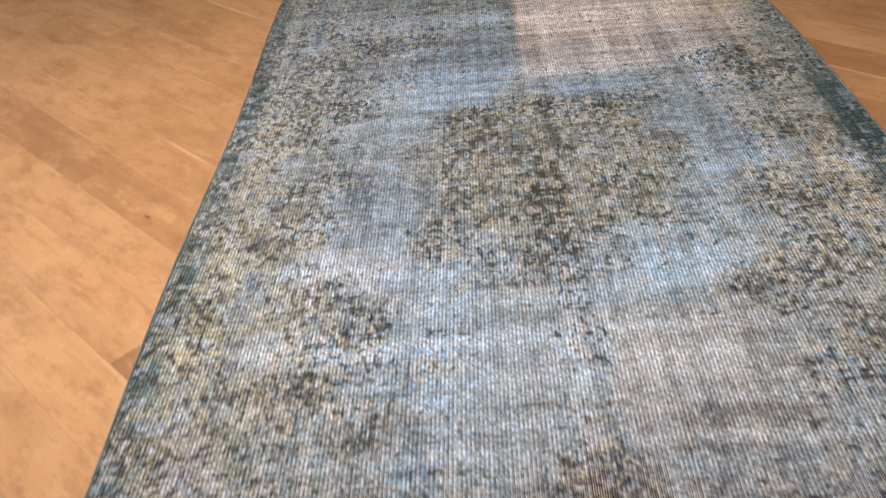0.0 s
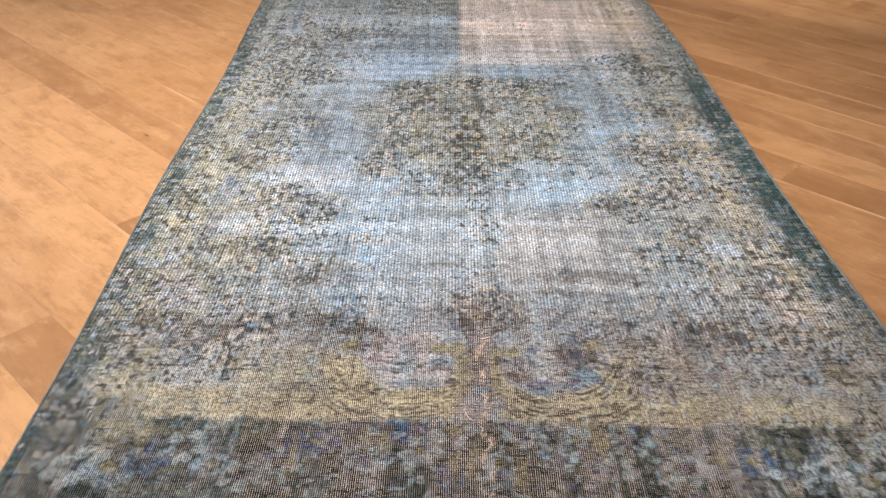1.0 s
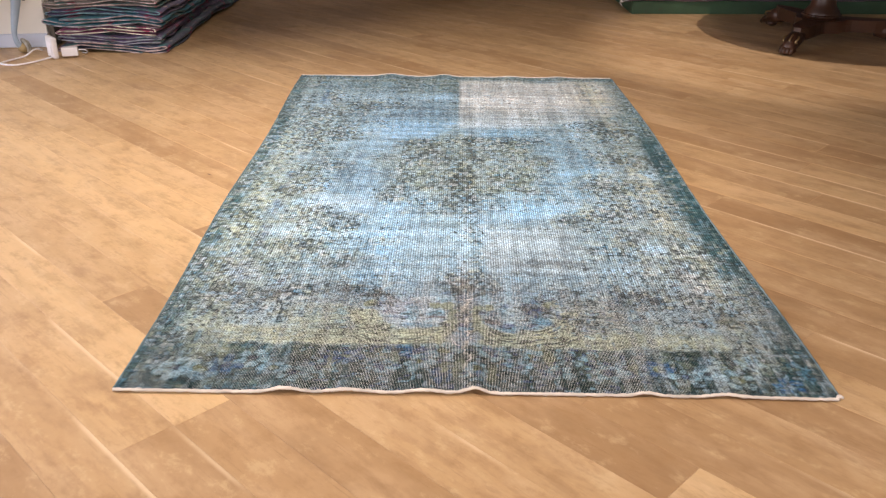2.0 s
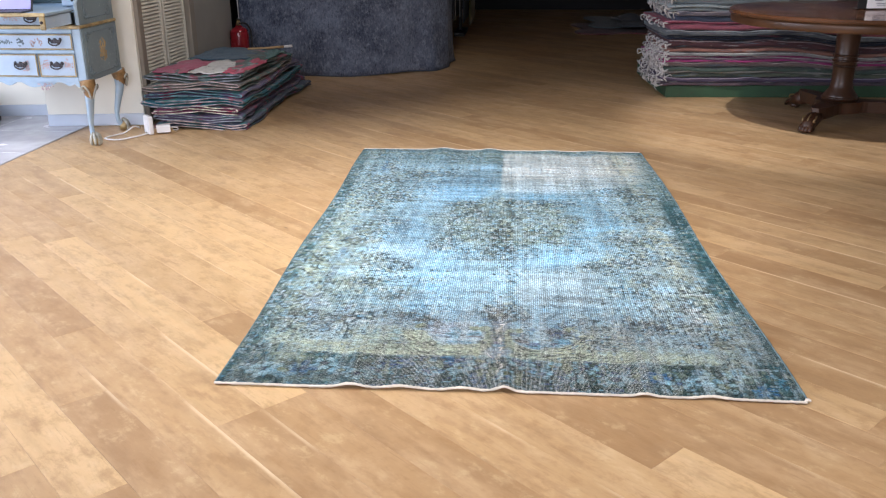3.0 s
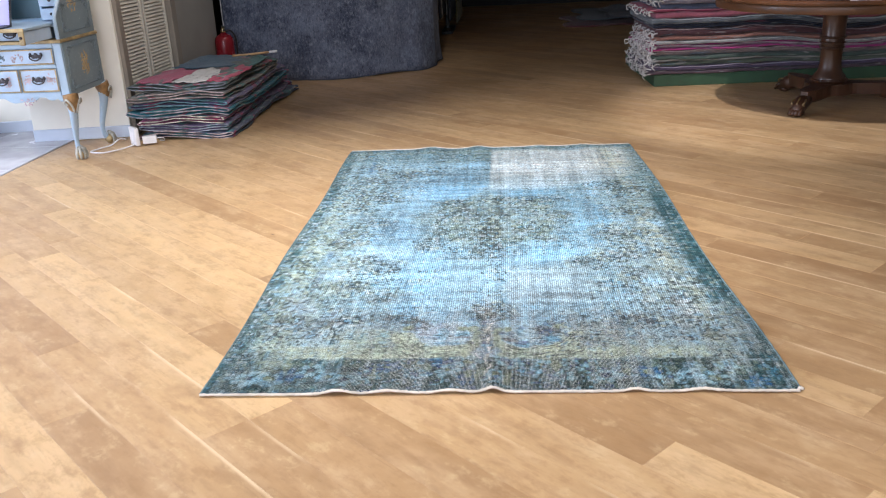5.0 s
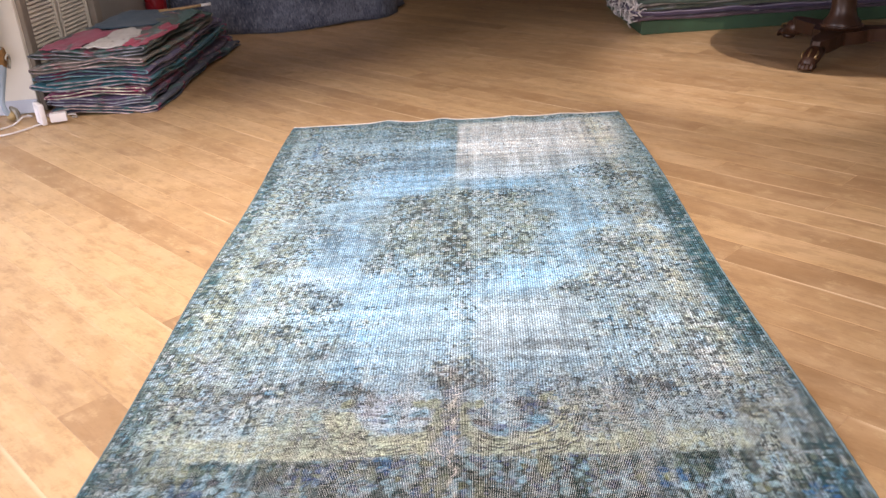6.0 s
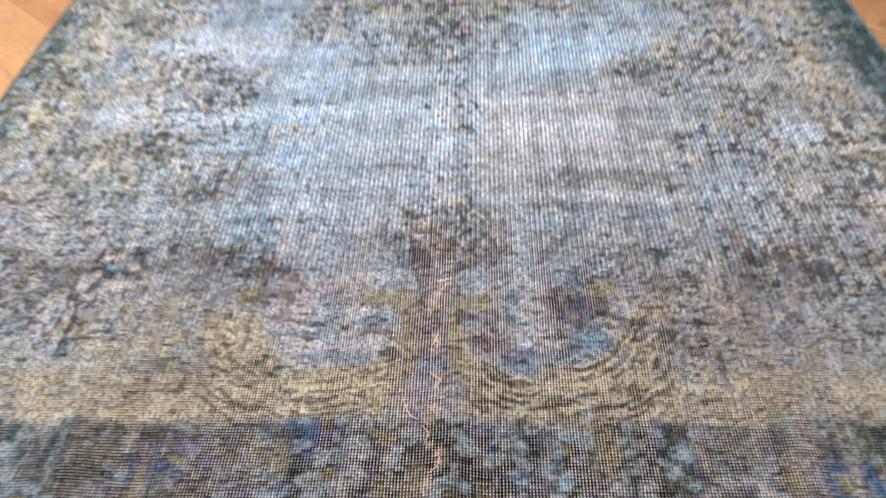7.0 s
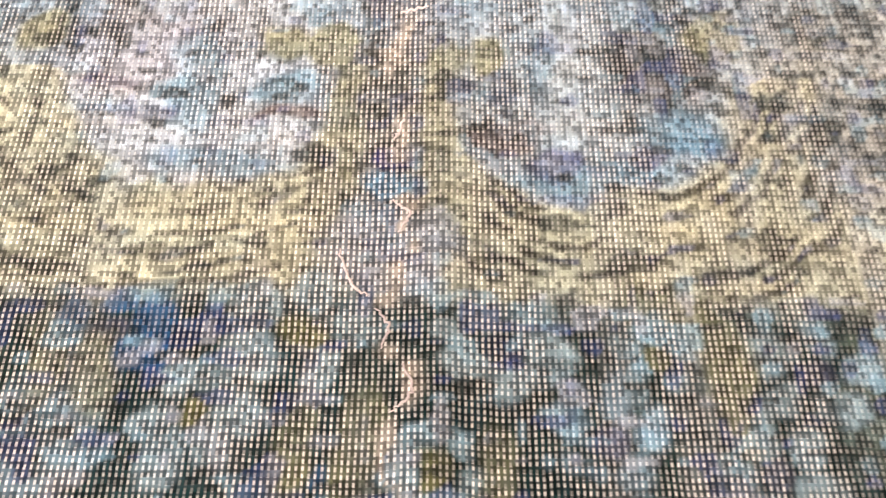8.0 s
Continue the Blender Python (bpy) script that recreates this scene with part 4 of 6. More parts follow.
def rug_material():
    g = Nodes("overdyed_hand_knotted_wool")
    dye = g.tree.nodes.new("ShaderNodeVertexColor")
    dye.layer_name = "dye"
    xyz = g.node("ShaderNodeSeparateXYZ", i0=g.tree.nodes.new("ShaderNodeTexCoord").outputs["Object"])
    wob = g.noise(g.coords(1, 1, 1), 30, 3)
    px = g.math("ADD", xyz.outputs[0], g.math("MULTIPLY", wob, 0.0022))
    py = g.math("ADD", xyz.outputs[1], g.math("MULTIPLY", wob, 0.0040))
    sx = g.math("SINE", g.math("MULTIPLY", px, 2 * math.pi / 0.0038))
    sy = g.math("SINE", g.math("MULTIPLY", py, 2 * math.pi / 0.0043))
    pair = g.math("SINE", g.math("MULTIPLY", px, math.pi / 0.0038))
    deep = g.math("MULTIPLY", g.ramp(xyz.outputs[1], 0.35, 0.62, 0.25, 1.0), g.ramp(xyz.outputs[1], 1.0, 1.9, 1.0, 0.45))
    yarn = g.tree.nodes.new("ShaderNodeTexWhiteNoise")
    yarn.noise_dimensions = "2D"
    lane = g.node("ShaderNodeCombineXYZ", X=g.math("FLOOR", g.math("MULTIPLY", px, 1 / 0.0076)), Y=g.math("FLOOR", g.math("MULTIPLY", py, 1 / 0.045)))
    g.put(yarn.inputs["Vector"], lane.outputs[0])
    # rib crests and furrows are shaded in the colour, with random yarn tone
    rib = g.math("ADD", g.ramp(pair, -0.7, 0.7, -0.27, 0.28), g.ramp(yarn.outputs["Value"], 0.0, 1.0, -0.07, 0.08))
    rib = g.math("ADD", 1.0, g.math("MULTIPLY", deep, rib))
    warp = g.ramp(sx, 0.0, 0.60)
    weft = g.ramp(sy, -0.80, 0.05)
    bead = g.math("MULTIPLY", warp, g.math("ADD", g.math("MULTIPLY", weft, 0.86), 0.14))
    # short runs of knots rubbed through to the dark ground
    run = g.tree.nodes.new("ShaderNodeTexWhiteNoise")
    run.noise_dimensions = "2D"
    g.put(run.inputs["Vector"], g.node("ShaderNodeCombineXYZ", X=g.math("FLOOR", g.math("MULTIPLY", px, 1 / 0.0114)), Y=g.math("FLOOR", g.math("MULTIPLY", py, 1 / 0.0043))).outputs[0])
    bead = g.math("MULTIPLY", bead, g.ramp(run.outputs["Value"], 0.10, 0.24, 0.30, 1.0))
    # the pile is longer away from the worn end, and closes over the knots
    worn = g.ramp(xyz.outputs[1], 0.45, 0.85, 1.0, 0.25)
    bead = g.math("ADD", g.math("MULTIPLY", bead, worn), g.math("MULTIPLY", g.math("SUBTRACT", 1.0, worn), 0.36))
    fray = g.noise(g.coords(1, 0.6, 1), 210, 3, 0.6)
    show = g.math("MULTIPLY", dye.outputs["Alpha"], g.ramp(fray, 0.30, 0.62, 0.45, 1.0))
    thread = g.mix(0.40, (0.93, 0.96, 0.91), dye.outputs["Color"])
    cell = g.node("ShaderNodeCombineXYZ", X=g.math("FLOOR", g.math("MULTIPLY", px, 1 / 0.0038)), Y=g.math("FLOOR", g.math("MULTIPLY", py, 1 / 0.0043)))
    one = g.tree.nodes.new("ShaderNodeTexWhiteNoise")
    one.noise_dimensions = "2D"
    g.put(one.inputs["Vector"], cell.outputs[0])
    knot = one.outputs["Value"]
    # shade in the gaps between knots, multiplied into the dye colour
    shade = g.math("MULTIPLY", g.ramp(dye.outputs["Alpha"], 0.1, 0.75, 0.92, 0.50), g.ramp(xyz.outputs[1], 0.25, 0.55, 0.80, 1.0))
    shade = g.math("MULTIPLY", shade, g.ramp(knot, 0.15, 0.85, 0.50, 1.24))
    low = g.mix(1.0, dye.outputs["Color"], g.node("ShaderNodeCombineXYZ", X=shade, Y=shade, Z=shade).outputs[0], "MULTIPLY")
    lift = g.ramp(knot, 0.0, 1.0, 0.88, 1.12)
    high = g.mix(show, dye.outputs["Color"], thread)
    high = g.mix(1.0, high, g.node("ShaderNodeCombineXYZ", X=lift, Y=lift, Z=lift).outputs[0], "MULTIPLY")
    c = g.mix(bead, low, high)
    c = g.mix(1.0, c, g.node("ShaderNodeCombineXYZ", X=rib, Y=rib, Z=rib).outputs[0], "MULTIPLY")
    g.bump(g.math("ADD", bead, g.math("MULTIPLY", fray, 0.5)), 0.55, 0.0022)
    return g.out(c, 0.9, 0.0, 0.08, 0.0)


def build_rug():
    rug = empty("rug", 0, 0, 0, 0, "worn blue and sage overdyed hand-knotted rug lying on oak floor", "rug")
    rows = np.concatenate([np.arange(0.0, 0.65, 0.0026), np.linspace(0.65, RUG_L, 570)])
    nx, ny = 720, len(rows)
    s, yy = np.meshgrid(np.linspace(0, 1, nx), rows)
    left, right = rug_side(yy)
    xx = left + (right - left) * s
    yy = yy + 0.010 * np.sin(xx * 2.2 + 0.5) * np.cos(yy) + 0.012 * xx / 0.86 * (yy / RUG_L)
    zz = rug_height(xx, yy) + 0.004
    col, wear = rug_dye(xx, yy)
    me = bpy.data.meshes.new("woven_face")
    n = nx * ny
    idx = np.arange(n).reshape(ny, nx)
    quads = np.stack([idx[:-1, :-1], idx[:-1, 1:], idx[1:, 1:], idx[1:, :-1]], -1).reshape(-1, 4)
    me.vertices.add(n)
    me.vertices.foreach_set("co", np.stack([xx, yy, zz], -1).reshape(-1).astype(np.float32))
    me.loops.add(quads.size)
    me.loops.foreach_set("vertex_index", quads.reshape(-1).astype(np.int32))
    me.polygons.add(len(quads))
    me.polygons.foreach_set("loop_start", np.arange(0, quads.size, 4, dtype=np.int32))
    me.update()
    me.polygons.foreach_set("use_smooth", [True] * len(quads))
    layer = me.color_attributes.new("dye", "FLOAT_COLOR", "POINT")
    layer.data.foreach_set("color", np.concatenate([col, wear[..., None]], -1).reshape(-1).astype(np.float32))
    me.materials.append(rug_material())
    face = new("woven_face", me)
    face.parent = rug
    # the woven back, a little below the pile
    bm = bmesh.new()
    bx, by = range(0, nx, 9), range(0, ny, 10)
    grid = [[bm.verts.new((xx[j, i], yy[j, i], zz[j, i] - 0.0045)) for i in bx] for j in by]
    for j in range(len(grid) - 1):
        for i in range(len(grid[0]) - 1):
            bm.faces.new((grid[j][i], grid[j + 1][i], grid[j + 1][i + 1], grid[j][i + 1]))
    part("back", bm, COTTON, rug, "undyed cotton back of the weave", True)
    # white cotton bindings on the ends, overcast cords on the sides
    jit = random.Random(3)
    for j, sign in ((0, -1), (ny - 1, 1)):
        pts = [(xx[j, i], yy[j, i] + sign * (0.0030 + 0.0028 * jit.random()), zz[j, i] - 0.0005) for i in range(0, nx, 3)]
        part("end_binding", tube(pts, [0.0033 + 0.0016 * jit.random() for _ in pts], 8, None, 0.75), COTTON, rug, "undyed cotton end binding", True)
    cord = painted("teal_overcast_wool", (0.13, 0.20, 0.22), 0.9, 0.35, 50, 0.6)
    for i in (0, nx - 1):
        pts = [(xx[j, i], yy[j, i], zz[j, i] - 0.001) for j in range(0, ny, 6)]
        part("side_cord", tube(pts, [0.0030 + 0.001 * jit.random() for _ in pts], 8, None, 0.8), cord, rug, "teal wool side cord", True)
    ways = (((-0.056, 0.238), (-0.046, 0.214), (-0.036, 0.205)), ((-0.030, 0.196), (-0.021, 0.182), (-0.026, 0.168)), ((-0.012, 0.158), (-0.006, 0.140), (-0.018, 0.128)), ((-0.022, 0.276), (-0.010, 0.266), (-0.016, 0.252)), ((0.002, 0.452), (-0.018, 0.446)), ((-0.014, 0.344), (-0.022, 0.326)))
    for way in ways:
        pts = [(p.x + jit.uniform(-0.0012, 0.0012), p.y + jit.uniform(-0.0012, 0.0012), float(rug_height(np.array(p.x), np.array(p.y))) + 0.0046) for p in smooth_curve([(a, b, 0) for a, b in way], 18)]
        part("loose_thread", tube(pts, [0.0004 + 0.0006 * math.sin(math.pi * (i + 0.5) / 18) for i in range(18)], 6), FRINGE, rug, "bare cotton thread lying loose along the crease", True)
    jag = [(xx[0, -1] - 0.008 + 0.003 * k, yy[0, -1] + (0.003 if k % 2 else -0.002), 0.010 + 0.003 * (k % 3)) for k in range(5)]
    part("corner_tuft", tube(jag, 0.0045, 6), COTTON, rug, "loose cotton at the corner", True)


build_rug()

# ---------------------------------------------------------------- painted writing desk
KNEE_GILT = painted("dark_rubbed_gilding", (0.27, 0.155, 0.060), 0.5, 0.4, 50, 0.3, 0.2, (0.40, 0.34, 0.24))
CREAM_GILT = painted("rubbed_cream_gesso", (0.36, 0.36, 0.32), 0.5, 0.35, 60, 0.3, 0.0, (0.30, 0.19, 0.08))
def cabriole(parent, x, y, sx, sy):
    """A bowed leg with gilt knee and claw foot; sx, sy: the way it bows out."""
    leg = new("leg")
    leg.parent = parent
    leg.location = (x, y, 0)
    d = (sx * 0.7071, sy * 0.7071)
    path = [(0.030, 0.41), (0.040, 0.36), (0.038, 0.30), (0.018, 0.22), (-0.004, 0.13), (0.000, 0.07), (0.016, 0.045)]
    pts = smooth_curve([(d[0] * o, d[1] * o, z) for o, z in path], 22)
    radii = [0.040 - 0.026 * min(1, i / 15) + (0.004 * (i - 15) / 6 if i > 15 else 0) for i in range(22)]
    part("shaft", tube(pts, radii, 12), BLUE_PAINT, leg, "", True)
    bm = tube([p + Vector((d[0] * 0.006, d[1] * 0.006, 0)) for p in pts[0:9]], [0.046, 0.047, 0.046, 0.043, 0.039, 0.034, 0.028, 0.020, 0.008], 12)
    for k in (-1, 0, 1):
        q = Vector((d[0] * 0.07 - d[1] * 0.022 * k, d[1] * 0.07 + d[0] * 0.022 * k, 0.385 - 0.02 * abs(k)))
        ball(q.x, q.y, q.z, 0.015, 0.015, 0.022, bm)
    part("knee", bm, KNEE_GILT, leg, "gilt carved acanthus knee", True)
    bm = bmesh.new()
    for k in (-1, 1):
        side = Vector((-d[1] * k, d[0] * k, 0))
        front = Vector((d[0], d[1], 0))
        tube(smooth_curve([front * 0.082 + side * 0.006 + Vector((0, 0, 0.300)), front * 0.092 + side * 0.020 + Vector((0, 0, 0.350)), front * 0.080 + side * 0.042 + Vector((0, 0, 0.385)), front * 0.062 + side * 0.050 + Vector((0, 0, 0.365)), front * 0.070 + side * 0.036 + Vector((0, 0, 0.352))], 14), 0.0062, 6, bm)
    part("carving", bm, CREAM_GILT, leg, "pale rubbed scroll carving", True)
    bm = ball(d[0] * 0.030, d[1] * 0.030, 0.032, 0.032, 0.032, 0.031)
    part("ball", bm, GOLD, leg, "gilt ball", True)
    bm = bmesh.new()
    for k in range(4):
        a = math.atan2(d[1], d[0]) + (k - 1.5) * 0.75
        c = Vector((d[0] * 0.030, d[1] * 0.030, 0))
        e = Vector((math.cos(a), math.sin(a), 0))
        tube([c + e * 0.006 + Vector((0, 0, 0.080)), c + e * 0.026 + Vector((0, 0, 0.064)), c + e * 0.036 + Vector((0, 0, 0.040)), c + e * 0.034 + Vector((0, 0, 0.015)), c + e * 0.027 + Vector((0, 0, 0.003))], [0.010, 0.011, 0.0085, 0.008, 0.003], 8, bm)
    part("claw", bm, CREAM_GILT, leg, "pale rubbed carved claw", True)


def bail_handle(parent, x, y, z):
    h = new("handle")
    h.parent = parent
    h.location = (x, y, z)
    bm = bmesh.new()
    for k in (-2, -1, 0, 1, 2):
        ball(0.017 * k, 0, (0.004, -0.002, 0.010)[abs(k)], (0.014, 0.013, 0.010)[abs(k)], 0.004, (0.017, 0.012, 0.012)[abs(k)], bm)
    part("back_plate", bm, BRONZE, h, "", True)
    pts = smooth_curve([(-0.036, -0.006, 0.006), (-0.032, -0.012, -0.012), (0, -0.014, -0.024), (0.032, -0.012, -0.012), (0.036, -0.006, 0.006)], 14)
    part("bail", tube(pts, 0.0042, 8), BRONZE, h, "", True)
    tagged(h, "blackened bronze drop handle")


def floral(parent, x, y, z, w, h, seed, material):
    """Painted sprig of petals and stems, a hair proud of the panel it is painted on."""
    rng = random.Random(seed)
    bm = bmesh.new()
    for _ in range(26):
        a, r = rng.uniform(0, 2 * math.pi), rng.random() ** 0.7
        cx, cz = x + 0.5 * w * r * math.cos(a), z + 0.5 * h * r * math.sin(a)
        lx, lz, t = rng.uniform(0.004, 0.009), rng.uniform(0.0025, 0.005), rng.uniform(0, math.pi)
        ring = []
        for k in range(7):
            u, v = lx * math.cos(2 * math.pi * k / 7), lz * math.sin(2 * math.pi * k / 7)
            ring.append(bm.verts.new((cx + u * math.cos(t) - v * math.sin(t), y, cz + u * math.sin(t) + v * math.cos(t))))
        bm.faces.new(ring)
    return part("painted_sprig", bm, material, parent, "faded painted flowers")


def scroll_border(parent, x, y0, y1, z0, z1):
    """Painted scrolls round the side panel."""
    bm = bmesh.new()
    for cy, cz, fy, fz in ((y0, z0, 1, 1), (y1, z0, -1, 1), (y0, z1, 1, -1), (y1, z1, -1, -1)):
        tube(smooth_curve([(x, cy + fy * 0.015, cz + fz * 0.055), (x, cy, cz + fz * 0.03), (x, cy + fy * 0.004, cz + fz * 0.004), (x, cy + fy * 0.03, cz), (x, cy + fy * 0.065, cz + fz * 0.012)], 16), 0.0060, 5, bm)
        tube(smooth_curve([(x, cy + fy * 0.02, cz + fz * 0.018), (x, cy + fy * 0.035, cz + fz * 0.03), (x, cy + fy * 0.022, cz + fz * 0.036)], 8), 0.0035, 5, bm)
    tube([(x, y0 + 0.06, z0), (x, y1 - 0.06, z0)], 0.0030, 5, bm)
    tube([(x, y0 + 0.06, z1), (x, y1 - 0.06, z1)], 0.0030, 5, bm)
    tube([(x, y0, z0 + 0.06), (x, y0, z1 - 0.06)], 0.0030, 5, bm)
    tube([(x, y1, z0 + 0.06), (x, y1, z1 - 0.06)], 0.0030, 5, bm)
    part("painted_border", bm, SCROLL, parent, "slate painted scroll border", True)


def medallion(parent, x, y, z, r, seed):
    rng = random.Random(seed)
    bm = bmesh.new()
    for _ in range(90):
        a, q = rng.uniform(0, 2 * math.pi), rng.random() ** 0.8
        ball(x, y + 0.85 * r * q * math.cos(a), z + 1.25 * r * q * math.sin(a), 0.0018, rng.uniform(0.003, 0.008), rng.uniform(0.004, 0.012), bm, 7, 5)
    part("painted_bouquet", bm, GILT_PAINT, parent, "faded gold painted bouquet", True)


def build_desk():
    W, DEP = 1.0, 0.50
    desk = empty("writing_desk", -2.625, 2.90, 0, 1.0, "powder blue painted writing desk with gilt trim and open flap", "desk")
    body = new("case")
    body.parent = desk
    part("carcass", box(-W, -0.003, 0.022, DEP, 0.40, 0.722, 0.004), BLUE_PAINT, body)
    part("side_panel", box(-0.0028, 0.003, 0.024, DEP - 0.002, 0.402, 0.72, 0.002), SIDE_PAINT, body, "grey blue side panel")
    for x0, x1, z0, z1 in ((-W, -0.948, 0.40, 0.722), (-0.052, 0.0, 0.40, 0.722), (-0.947, -0.053, 0.575, 0.598), (-0.947, -0.053, 0.695, 0.722), (-0.947, -0.053, 0.40, 0.434)):
        part("front_rail", box(x0, x1, 0.0, 0.0215, z0, z1, 0.003), BLUE_PAINT, body)
    # scalloped apron
    bm = bmesh.new()
    n = 60
    front, back = [], []
    for i in range(n + 1):
        x = -0.95 + 0.90 * i / n
        u = abs(2 * i / n - 1)
        low = 0.392 - 0.030 * math.exp(-((u - 0.42) / 0.11) ** 2) - 0.012 * math.cos(u * 22) * (u < 0.9) - 0.02 * (u > 0.94)
        front.append((bm.verts.new((x, 0.002, 0.408)), bm.verts.new((x, 0.002, low))))
        back.append((bm.verts.new((x, 0.020, 0.408)), bm.verts.new((x, 0.020, low))))
    for i in range(n):
        bm.faces.new((front[i][0], front[i][1], front[i + 1][1], front[i + 1][0]))
        bm.faces.new((back[i][0], back[i + 1][0], back[i + 1][1], back[i][1]))
        bm.faces.new((front[i][1], back[i][1], back[i + 1][1], front[i + 1][1]))
    part("apron", bm, BLUE_PAINT, body)
    for k, cx in enumerate((-0.27, -0.73)):
        floral(body, cx, -0.0015, 0.378, 0.10, 0.055, 30 + k, ROSE)
    # drawers
    for k, (x0, x1, z0, z1, pulls) in enumerate(((-0.945, -0.055, 0.60, 0.693, (-0.16, -0.84)), (-0.285, -0.055, 0.436, 0.573, (-0.17,)), (-0.705, -0.295, 0.436, 0.573, (-0.40, -0.60)), (-0.945, -0.715, 0.436, 0.573, (-0.83,)))):
        d = new("drawer")
        d.parent = desk
        part("front", box(x0, x1, -0.006, 0.0205, z0, z1, 0.003), PALE_PAINT, d)
        for a, b, c, e in ((x0, x1, z1 - 0.008, z1), (x0, x1, z0, z0 + 0.008), (x0, x0 + 0.008, z0 + 0.0082, z1 - 0.0082), (x1 - 0.008, x1, z0 + 0.0082, z1 - 0.0082)):
            part("gilt_bead", box(a, b, -0.011, -0.0062, c, e, 0.002), GOLD, d, "gilt bead")
        for p in pulls:
            bail_handle(d, p, -0.010, (z0 + z1) / 2 + 0.004)
        if k == 0:
            floral(d, -0.29, -0.0075, 0.645, 0.10, 0.05, 3, ROSE)
            floral(d, -0.38, -0.0075, 0.645, 0.045, 0.05, 4, SCROLL)
            floral(d, -0.48, -0.0075, 0.645, 0.10, 0.022, 5, SCROLL)
        else:
            for s in (-1, 1):
                floral(d, (x0 + x1) / 2 + s * 0.31 * (x1 - x0), -0.0075, 0.505, 0.055, 0.075, 10 * k + s, ROSE)
    part("waist_moulding", box(-W - 0.008, 0.008, -0.010, DEP + 0.004, 0.7225, 0.742, 0.006, None, 2), GOLD, desk, "gilt waist moulding")
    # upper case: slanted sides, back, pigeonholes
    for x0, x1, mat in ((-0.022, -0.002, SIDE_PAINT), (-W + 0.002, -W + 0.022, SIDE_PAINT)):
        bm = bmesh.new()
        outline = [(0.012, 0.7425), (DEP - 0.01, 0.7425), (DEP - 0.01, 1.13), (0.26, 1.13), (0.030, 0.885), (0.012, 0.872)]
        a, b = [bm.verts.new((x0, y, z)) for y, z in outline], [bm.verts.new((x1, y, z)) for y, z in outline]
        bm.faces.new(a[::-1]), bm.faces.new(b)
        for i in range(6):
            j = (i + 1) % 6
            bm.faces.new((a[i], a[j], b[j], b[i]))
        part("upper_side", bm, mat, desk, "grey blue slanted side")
    for x0, x1 in ((-0.0225, 0.0), (-W, -W + 0.0225)):
        part("slant_edge", tube([(x0 / 2 + x1 / 2, 0.010, 0.745), (x0 / 2 + x1 / 2, 0.010, 0.872), (x0 / 2 + x1 / 2, 0.255, 1.132)], 0.012, 6), BLUE_PAINT, desk)
    part("upper_back", box(-W + 0.023, -0.023, DEP - 0.03, DEP - 0.012, 0.7425, 1.128), TEAL_PAINT, desk)
    part("upper_floor", box(-W + 0.023, -0.023, 0.03, DEP - 0.031, 0.815, 0.838), BLUE_PAINT, desk)
    part("top_board", box(-W - 0.01, 0.01, 0.25, DEP, 1.1315, 1.152, 0.004), BLUE_PAINT, desk)
    for x in (-0.18, -0.62, -0.80):
        part("pigeonhole_divider", box(x - 0.006, x + 0.006, 0.20, DEP - 0.031, 0.8385, 1.10), BLUE_PAINT, desk)
    for z in (0.90, 0.98):
        inner = new("inner_drawer")
        inner.parent = desk
        part("front", box(-0.172, -0.026, 0.17, 0.46, z - 0.055, z + 0.012, 0.003), PALE_PAINT, inner)
        part("knob", ball(-0.10, 0.163, z - 0.02, 0.009, 0.009, 0.009), BRONZE, inner, "dark knob", True)
    # small middle drawer behind the lopers, lopers, and the flap they carry
    mid = new("slip_drawer")
    mid.parent = desk
    part("front", box(-0.93, -0.075, 0.016, 0.4, 0.7445, 0.813, 0.003), PALE_PAINT, mid)
    bail_handle(mid, -0.30, 0.010, 0.785)
    bail_handle(mid, -0.70, 0.010, 0.785)
    floral(mid, -0.42, 0.0145, 0.785, 0.14, 0.035, 61, ROSE)
    for x in (-0.072, -0.952):
        lop = new("loper")
        lop.parent = desk
        part("bar", box(x, x + 0.026, -0.30, 0.014, 0.752, 0.824, 0.003), PALE_PAINT, lop)
        part("face", box(x - 0.003, x + 0.029, -0.312, -0.3005, 0.748, 0.8245, 0.003), GOLD, lop, "gilt end")
        part("knob", ball(x + 0.013, -0.320, 0.79, 0.009, 0.009, 0.009), BRONZE, lop, "dark knob", True)
    flap = new("flap")
    flap.parent = desk
    part("board", box(-0.965, -0.035, -0.318, 0.028, 0.826, 0.842, 0.003), BLUE_PAINT, flap)
    part("edge", box(-0.968, -0.032, -0.325, -0.3185, 0.823, 0.844, 0.003), GOLD, flap, "gilt front edge")
    scroll_border(desk, 0.0035, 0.060, DEP - 0.045, 0.435, 0.690)
    medallion(desk, 0.0035, 0.27, 0.565, 0.062, 8)
    scroll_border(desk, -0.0015, 0.08, DEP - 0.06, 0.775, 0.94)
    medallion(desk, -0.0015, 0.24, 0.97, 0.07, 9)
    for x, y, sx, sy in ((-0.040, 0.055, 1, -1), (-0.96, 0.055, -1, -1), (-0.040, 0.445, 1, 1), (-0.96, 0.445, -1, 1)):
        cabriole(desk, x, y, sx, sy)


build_desk()

